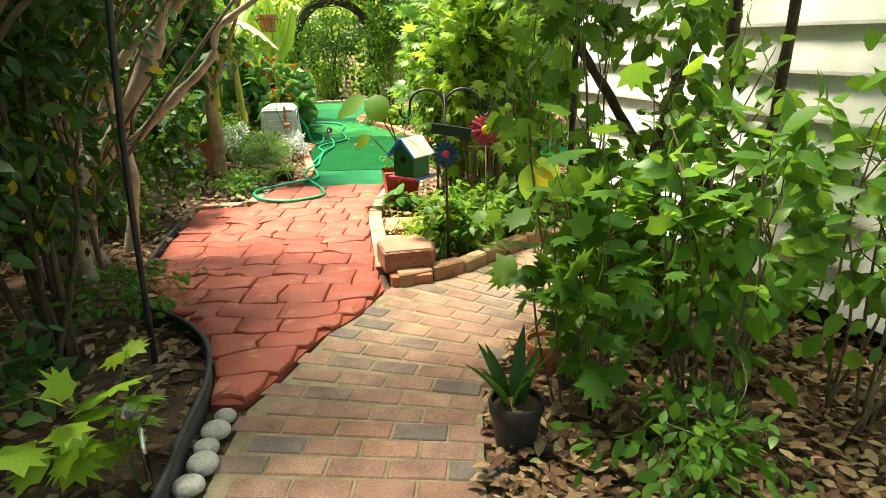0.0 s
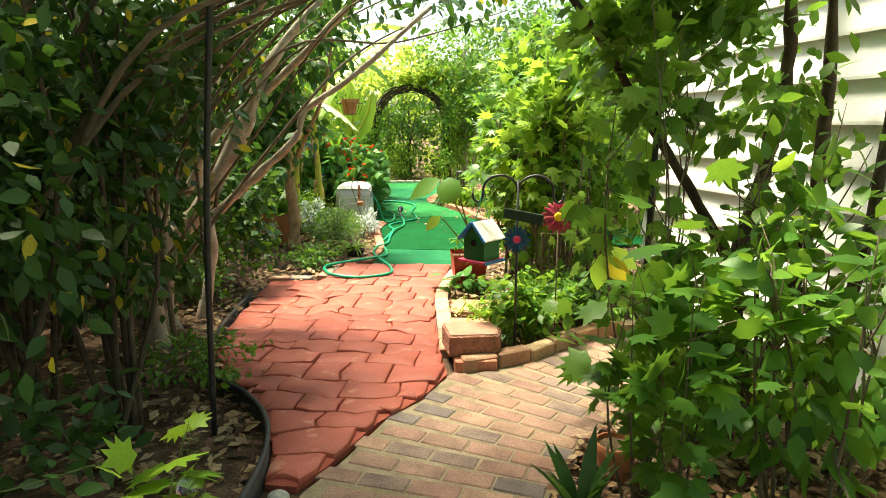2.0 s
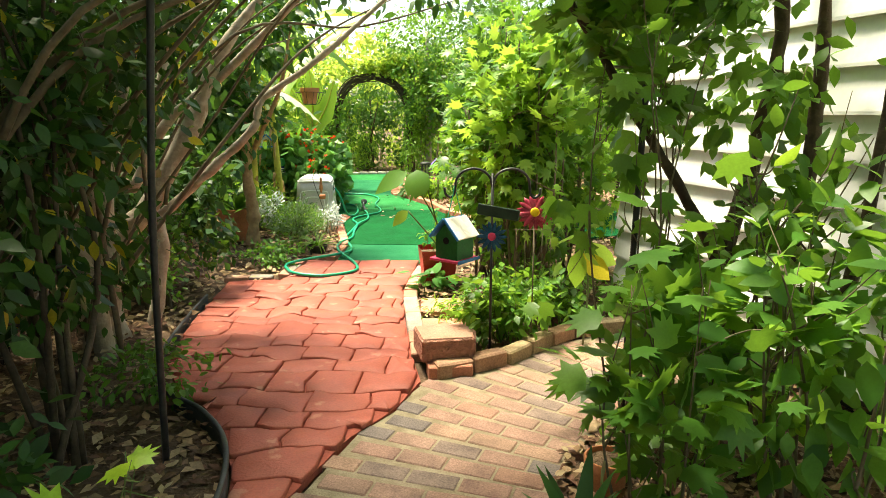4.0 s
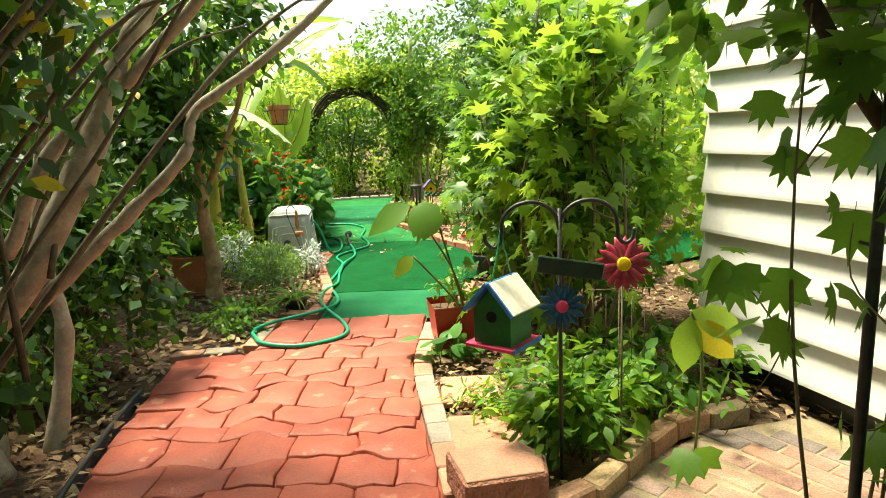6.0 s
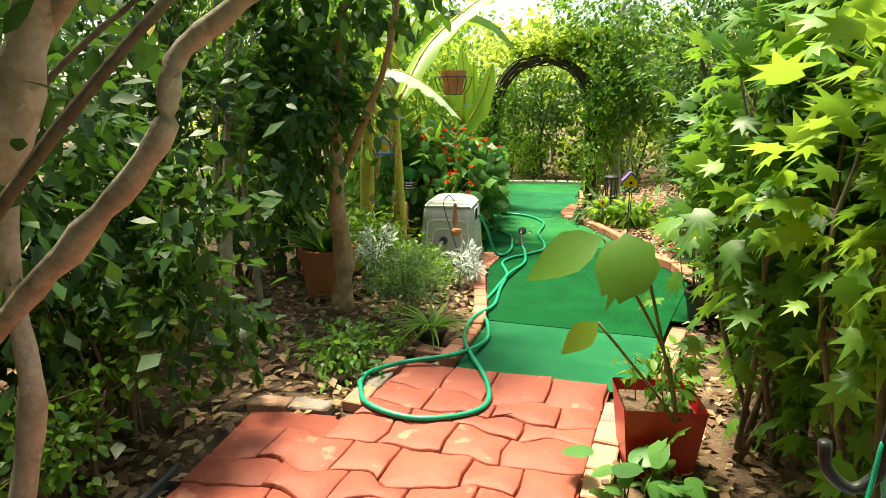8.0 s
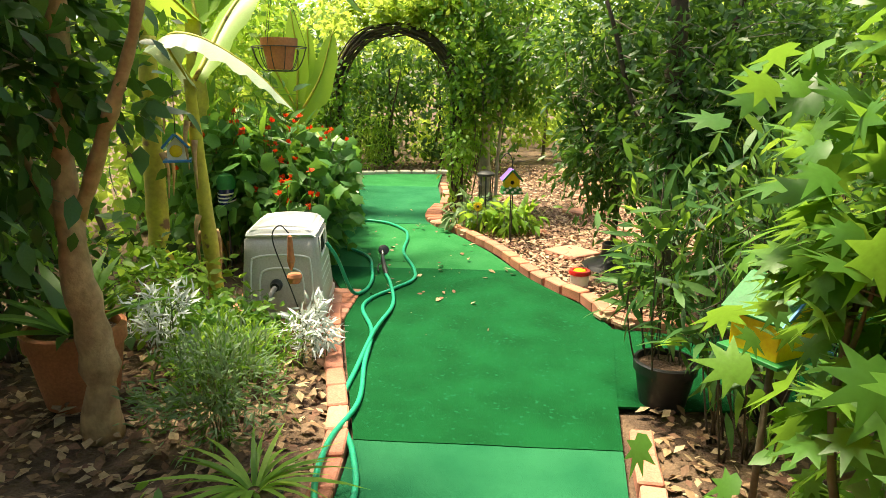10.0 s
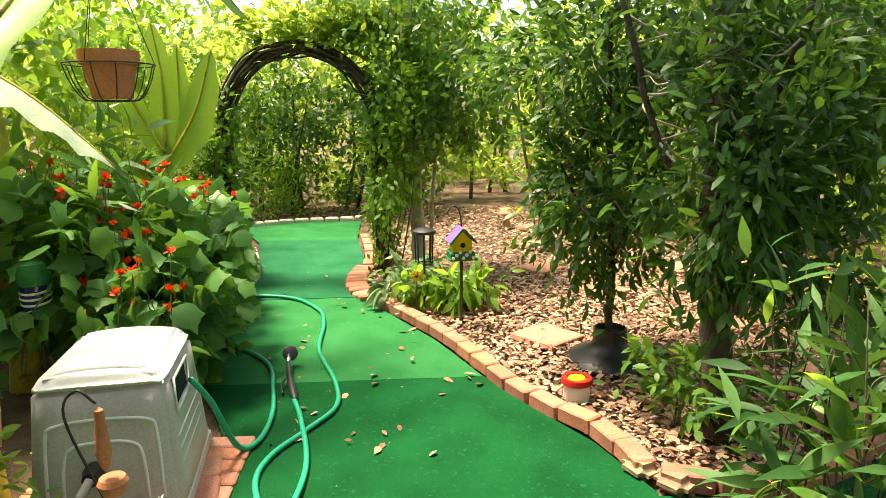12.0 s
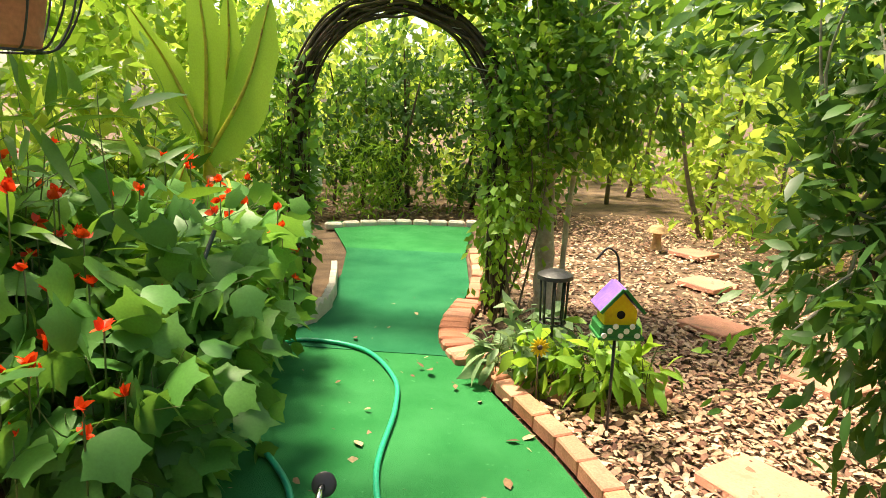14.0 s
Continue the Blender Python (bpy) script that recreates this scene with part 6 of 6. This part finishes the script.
trunk_tree("siding_tree", "dark twisting trunks rising beside the white siding", 1.15, 3.15, [
    ([(0, 0, -0.05), (-0.1, 0.1, 0.6), (0.0, 0.1, 1.2), (0.0, 0.0, 1.7), (-0.1, 0.0, 2.4)], 0.045, 0.025),
    ([(0.05, 0.1, -0.05), (0.15, 0, 0.8), (0.2, 0, 1.4), (0.1, -0.1, 2.4)], 0.04, 0.02),
    ([(-0.05, 0.05, 0.5), (-0.3, 0.0, 1.0), (-0.55, 0, 1.35), (-0.8, 0.0, 1.75), (-1.1, 0.1, 2.2)], 0.03, 0.014),
    ([(0.2, -0.2, -0.05), (0.3, -0.3, 1.2), (0.3, -0.4, 2.4)], 0.03, 0.016)], BARK_DARK,
    [((-0.05, 0.0, 1.6), (0.5, 0.5, 0.45), 420), ((-0.35, 0, 2.25), (0.7, 0.6, 0.4), 1000), ((-0.6, 0.4, 1.9), (0.4, 0.4, 0.5), 600), ((0.0, -0.5, 2.3), (0.5, 0.8, 0.3), 350)], 0.10, OVAL, LEAF_MID, 18, 0.6)


# ---- surrounding woods ----
def woods(name, label, n, box, size, material, seed, clumps, shape=SMALL, stems=0, bark=STEM_BROWN, keep=0.8, flat=0.5):
    """A dense belt of undergrowth in clumps within a box, with thin stems."""
    rng = np.random.default_rng(seed)
    n, clumps, stems, size = int(n * 1.05), int(clumps * 1.3), stems // 2, size * 1.15
    (x0, x1), (y0, y1), (z0, z1) = box
    c = np.stack([rng.uniform(x0, x1, clumps), rng.uniform(y0, y1, clumps), rng.uniform(z0, z1, clumps)], -1)
    r = rng.uniform(0.18, 0.5, clumps)
    i = rng.integers(0, clumps, n)
    p = c[i] + unit(rng.normal(size=(n, 3))) * (r[i] * rng.random(n) ** 0.5)[:, None]
    p = p[(p[:, 2] > 0.02) & clear_of_walk(p, keep)]
    d = rng.normal(size=p.shape) * 0.8 - np.array([0, 0, 0.3])
    t = tagged(new(name), label, "woods", kind="stuff")
    part("leaves", leaf_mesh("leaves", shape, p, d, size * rng.uniform(0.6, 1.3, len(p)), material, flat, rng), t, kind="stuff")
    lines = []
    for k in range(stems):
        b = np.array([rng.uniform(x0, x1), rng.uniform(y0, y1), -0.05])
        e = b + np.array([rng.normal() * 0.3, rng.normal() * 0.3, z1 * rng.uniform(0.7, 1.0)])
        l = smooth_line([b, (b + e) / 2 + rng.normal(size=3) * 0.12, e], 4)
        lines.append((l, np.linspace(rng.uniform(0.015, 0.05), 0.008, len(l))))
    if lines:
        part("stem", tubes("stem", lines, bark, 6), t, kind="stuff")


woods("undergrowth", "dense green undergrowth behind the turf path", 6500, ((-4.5, -0.6), (15.6, 17.2), (0.1, 2.3)), 0.11, LEAF_EVERGREEN, 200, 110, stems=26, bark=BARK_DARK)
woods("undergrowth", "bright green undergrowth further back", 8500, ((-5.5, 3.5), (17.2, 19.5), (0.1, 2.9)), 0.14, LEAF_FAR_LIT, 201, 150, stems=20)
woods("distant_trees", "tall sunlit trees far behind the garden", 8000, ((-9, 9), (20, 25), (0.2, 3.7)), 0.24, LEAF_FAR_LIT, 202, 260, stems=16, bark=BARK)
woods("undergrowth", "green shrubs on the left of the turf", 9000, ((-5.5, -3.5), (8.8, 15.5), (0.1, 2.5)), 0.11, LEAF_FAR_LIT, 203, 260, stems=24)
woods("undergrowth", "fern-like bright foliage above left shrubs", 4000, ((-4.6, -3.2), (9.2, 14), (1.4, 2.8)), 0.10, LEAF_LIGHT, 204, 120, SMALL)
woods("undergrowth", "shady shrubs along the lattice fence", 7000, ((-5.2, -3.0), (3.6, 8.8), (0.1, 3.0)), 0.11, LEAF_SHADED, 205, 220, stems=24, bark=BARK)
woods("undergrowth", "shady shrubs behind the dark thicket", 6000, ((-5.0, -3.0), (-2.0, 3.6), (0.1, 3.2)), 0.11, LEAF_SHADED, 206, 200, stems=14)
woods("undergrowth", "bright shrubs beyond the mulch bed", 8000, ((0.9, 4.5), (13.2, 17), (0.1, 2.8)), 0.13, LEAF_FAR_LIT, 207, 230, stems=20)
woods("undergrowth", "shrubs on the far side of the mulch", 8000, ((2.4, 5.5), (9.6, 14), (0.1, 3.0)), 0.12, LEAF_FAR_LIT, 208, 230, stems=16)
woods("undergrowth", "sparse shrubs at the crossing turf", 3500, ((0.9, 2.2), (9.4, 11.2), (0.9, 2.6)), 0.10, LEAF_MID, 209, 90, stems=6, bark=BARK_DARK)
woods("undergrowth", "shrubs beside the crossing turf", 4500, ((1.3, 4.5), (5.2, 7.2), (0.1, 2.4)), 0.11, LEAF_MID, 210, 130, stems=12)
woods("undergrowth", "green plants under the arch at the back", 3500, ((-3.4, -1.0), (15.3, 15.8), (0.05, 0.9)), 0.10, LEAF_LIGHT, 211, 110, LANCE)
# out of view: added to keep light from coming in behind the start
woods("undergrowth", "unseen hedge added behind the start to block light", 8000, ((-4.2, 3.0), (-5.0, -3.2), (0.1, 3.4)), 0.13, LEAF_MID, 212, 150)
# next three: out of view, added overhead only to shade the start of the walk
woods("leaf_canopy", "unseen leaf canopy added overhead to shade the thicket", 10000, ((-4.6, -1.5), (-4.5, 4.0), (2.5, 3.6)), 0.13, LEAF_SHADED, 213, 220, stems=0)
woods("leaf_canopy", "unseen leaf canopy added to shade the shrubs beside the siding", 1900, ((0.3, 1.8), (-1.5, 2.2), (2.3, 2.9)), 0.12, LEAF_MID, 217, 60)
woods("leaf_canopy", "unseen leaf canopy added to shade the first stretch of brick path", 5500, ((-1.6, 0.3), (-3.0, 2.8), (2.8, 3.4)), 0.13, LEAF_SHADED, 218, 100)
woods("leaf_canopy", "bright tree crowns beyond the arch", 1900, ((-5.0, 3.5), (14.8, 17.5), (2.0, 3.0)), 0.14, LEAF_FAR_LIT, 216, 120, SMALL)


# ---- paving pieces ----
red = tagged(new("red_paving"), "terracotta-red stamped concrete paving with irregular stones", "paving", kind="structure")
part("bed", strip("bed", list(np.linspace(2.22, 5.42, 60)) + [5.462] + list(np.linspace(5.5, 6.13, 8)), lambda y: float(np.interp(y, LEFT_Y, LEFT_X)), lambda y: float(np.interp(y, RIGHT_Y, RIGHT_X)), 0.004, RED_JOINT, 0.03), red)
prng = np.random.default_rng(21)
rows_y = [2.22]
while rows_y[-1] < 5.95:
    rows_y.append(rows_y[-1] + prng.uniform(0.155, 0.235))
rows_y[-1] = 6.125


def joint_y(i, x):
    """The wavy joint below row i."""
    if i == len(rows_y) - 1:
        return rows_y[i]
    return rows_y[i] + 0.085 * noise.noise((x * 4.6, i * 7.3, 0.5)) + 0.042 * noise.noise((x * 10, i * 3.1, 2.5)) + 0.04 * (x + 1.2)


def edge_x(y):
    return float(np.interp(y, LEFT_Y, LEFT_X)), float(np.interp(y, RIGHT_Y, RIGHT_X))


def stone_mesh(ring, h):
    """A stone with a worn rounded rim."""
    c = np.mean(ring, axis=0)
    ring = np.array(ring)
    n = len(ring)
    tilt = np.clip(prng.normal(0, 0.03, 2), -0.05, 0.05)
    vs = [(x, y, 0.0) for x, y in ring]
    for k, (s, z) in enumerate(((0.001, h * 0.8), (0.008, h))):
        for x, y in ring:
            q = np.array([x, y]) - c
            q = c + q * max(0.2, 1 - s / (np.linalg.norm(q) + 1e-6))
            vs.append((q[0], q[1], z + tilt @ (q - c) + 0.002 * noise.noise((x * 12, y * 12, k))))
    vs.append((c[0], c[1], h + 0.002))
    fs = []
    for k in range(2):
        for i in range(n):
            j = (i + 1) % n
            fs.append((k * n + i, k * n + j, (k + 1) * n + j, (k + 1) * n + i))
    fs += [(2 * n + i, 2 * n + (i + 1) % n, 3 * n) for i in range(n)]
    return mesh_of("paving_stone", vs, fs, RED_STONE, True)


for i in range(len(rows_y) - 1):
    ym = (rows_y[i] + rows_y[i + 1]) / 2
    l, r = edge_x(ym)
    if ym < 5.46 < rows_y[i + 1] + 0.05:
        l = -1.7
    cuts = [l]
    while r - cuts[-1] > 0.34:
        cuts.append(cuts[-1] + prng.uniform(0.19, 0.33))
    cuts.append(r)
    for k in range(len(cuts) - 1):
        x0, x1 = cuts[k], cuts[k + 1]
        if x1 - x0 < 0.06:
            continue
        g = 0.002 + 0.003 * prng.random()
        ring = []
        for t in np.linspace(0, 1, 8):
            x = x0 + g + (x1 - x0 - 2 * g) * t
            ring.append((x, joint_y(i, x) + g))
        ring.append((x1 - g + 0.05 * noise.noise((i * 3.3, k, 1.0)), ym))
        for t in np.linspace(1, 0, 8):
            x = x0 + g + (x1 - x0 - 2 * g) * t
            ring.append((x, joint_y(i + 1, x) - g))
        ring.append((x0 + g + 0.05 * noise.noise((i * 3.3, k - 1, 1.0)), ym))
        fit = []
        for x, y in ring:
            y = min(max(y, 2.2), 6.125)
            a, b = edge_x(y)
            fit.append((min(max(x, a), b), y))
        part("paving_stone", stone_mesh(fit, 0.022 + prng.uniform(-0.003, 0.004)), red, pose(0, 0, 0.002))

path = tagged(new("brick_path"), "curving path of weathered red and grey paving bricks", "paving", kind="structure")
part("mortar", prism("mortar", BRICK_OUT, -0.05, -0.007, MORTAR), path)
paver = block("brick", 0.196, 0.096, 0.05, PAVER, 0.005, base_z=-0.052)
row = 0
y = -3.4
while y < 1.62:
    for k in range(8):
        x = -0.72 + (0.1 if row % 2 else 0.0) + k * 0.207
        if inside(x, y, BRICK_OUT):
            part("brick", paver, path, pose(x, y, random.uniform(-0.002, 0.002), random.uniform(-0.8, 0.8), random.uniform(-0.8, 0.8), random.uniform(-0.6, 0.6)))
    y += 0.1055 if y > 0.4 else 0.21
    row += 1
# courses fan out round the inside of the bend
inner = smooth_line([(0.10, 1.62, 0), (0.13, 2.25, 0), (0.33, 2.76, 0), (0.64, 3.17, 0), (1.02, 3.46, 0), (1.4, 3.72, 0)], 20)
dist = np.concatenate([[0], np.cumsum(np.linalg.norm(np.diff(inner, axis=0), axis=1))])
for row in range(int(dist[-1] / 0.1035)):
    s = (row + 0.6) * 0.1035
    ox, oy = (float(np.interp(s, dist, inner[:, j])) for j in (0, 1))
    yaw = float(np.interp(s, [0, 0.5, 1.0, 1.7, 2.3], [-3, -8, -20, -38, -56]))
    dx, dy = -math.cos(radians(yaw)), -math.sin(radians(yaw))
    for k in range(0, 8):
        u = k * 0.205 + (0.02 if row % 2 else 0.12)
        x, y = ox + dx * u, oy + dy * u
        if inside(x, y, BRICK_OUT):
            part("brick", paver, path, pose(x, y, random.uniform(-0.002, 0.002), random.uniform(-0.8, 0.8), random.uniform(-0.8, 0.8), yaw + random.uniform(-0.6, 0.6)))
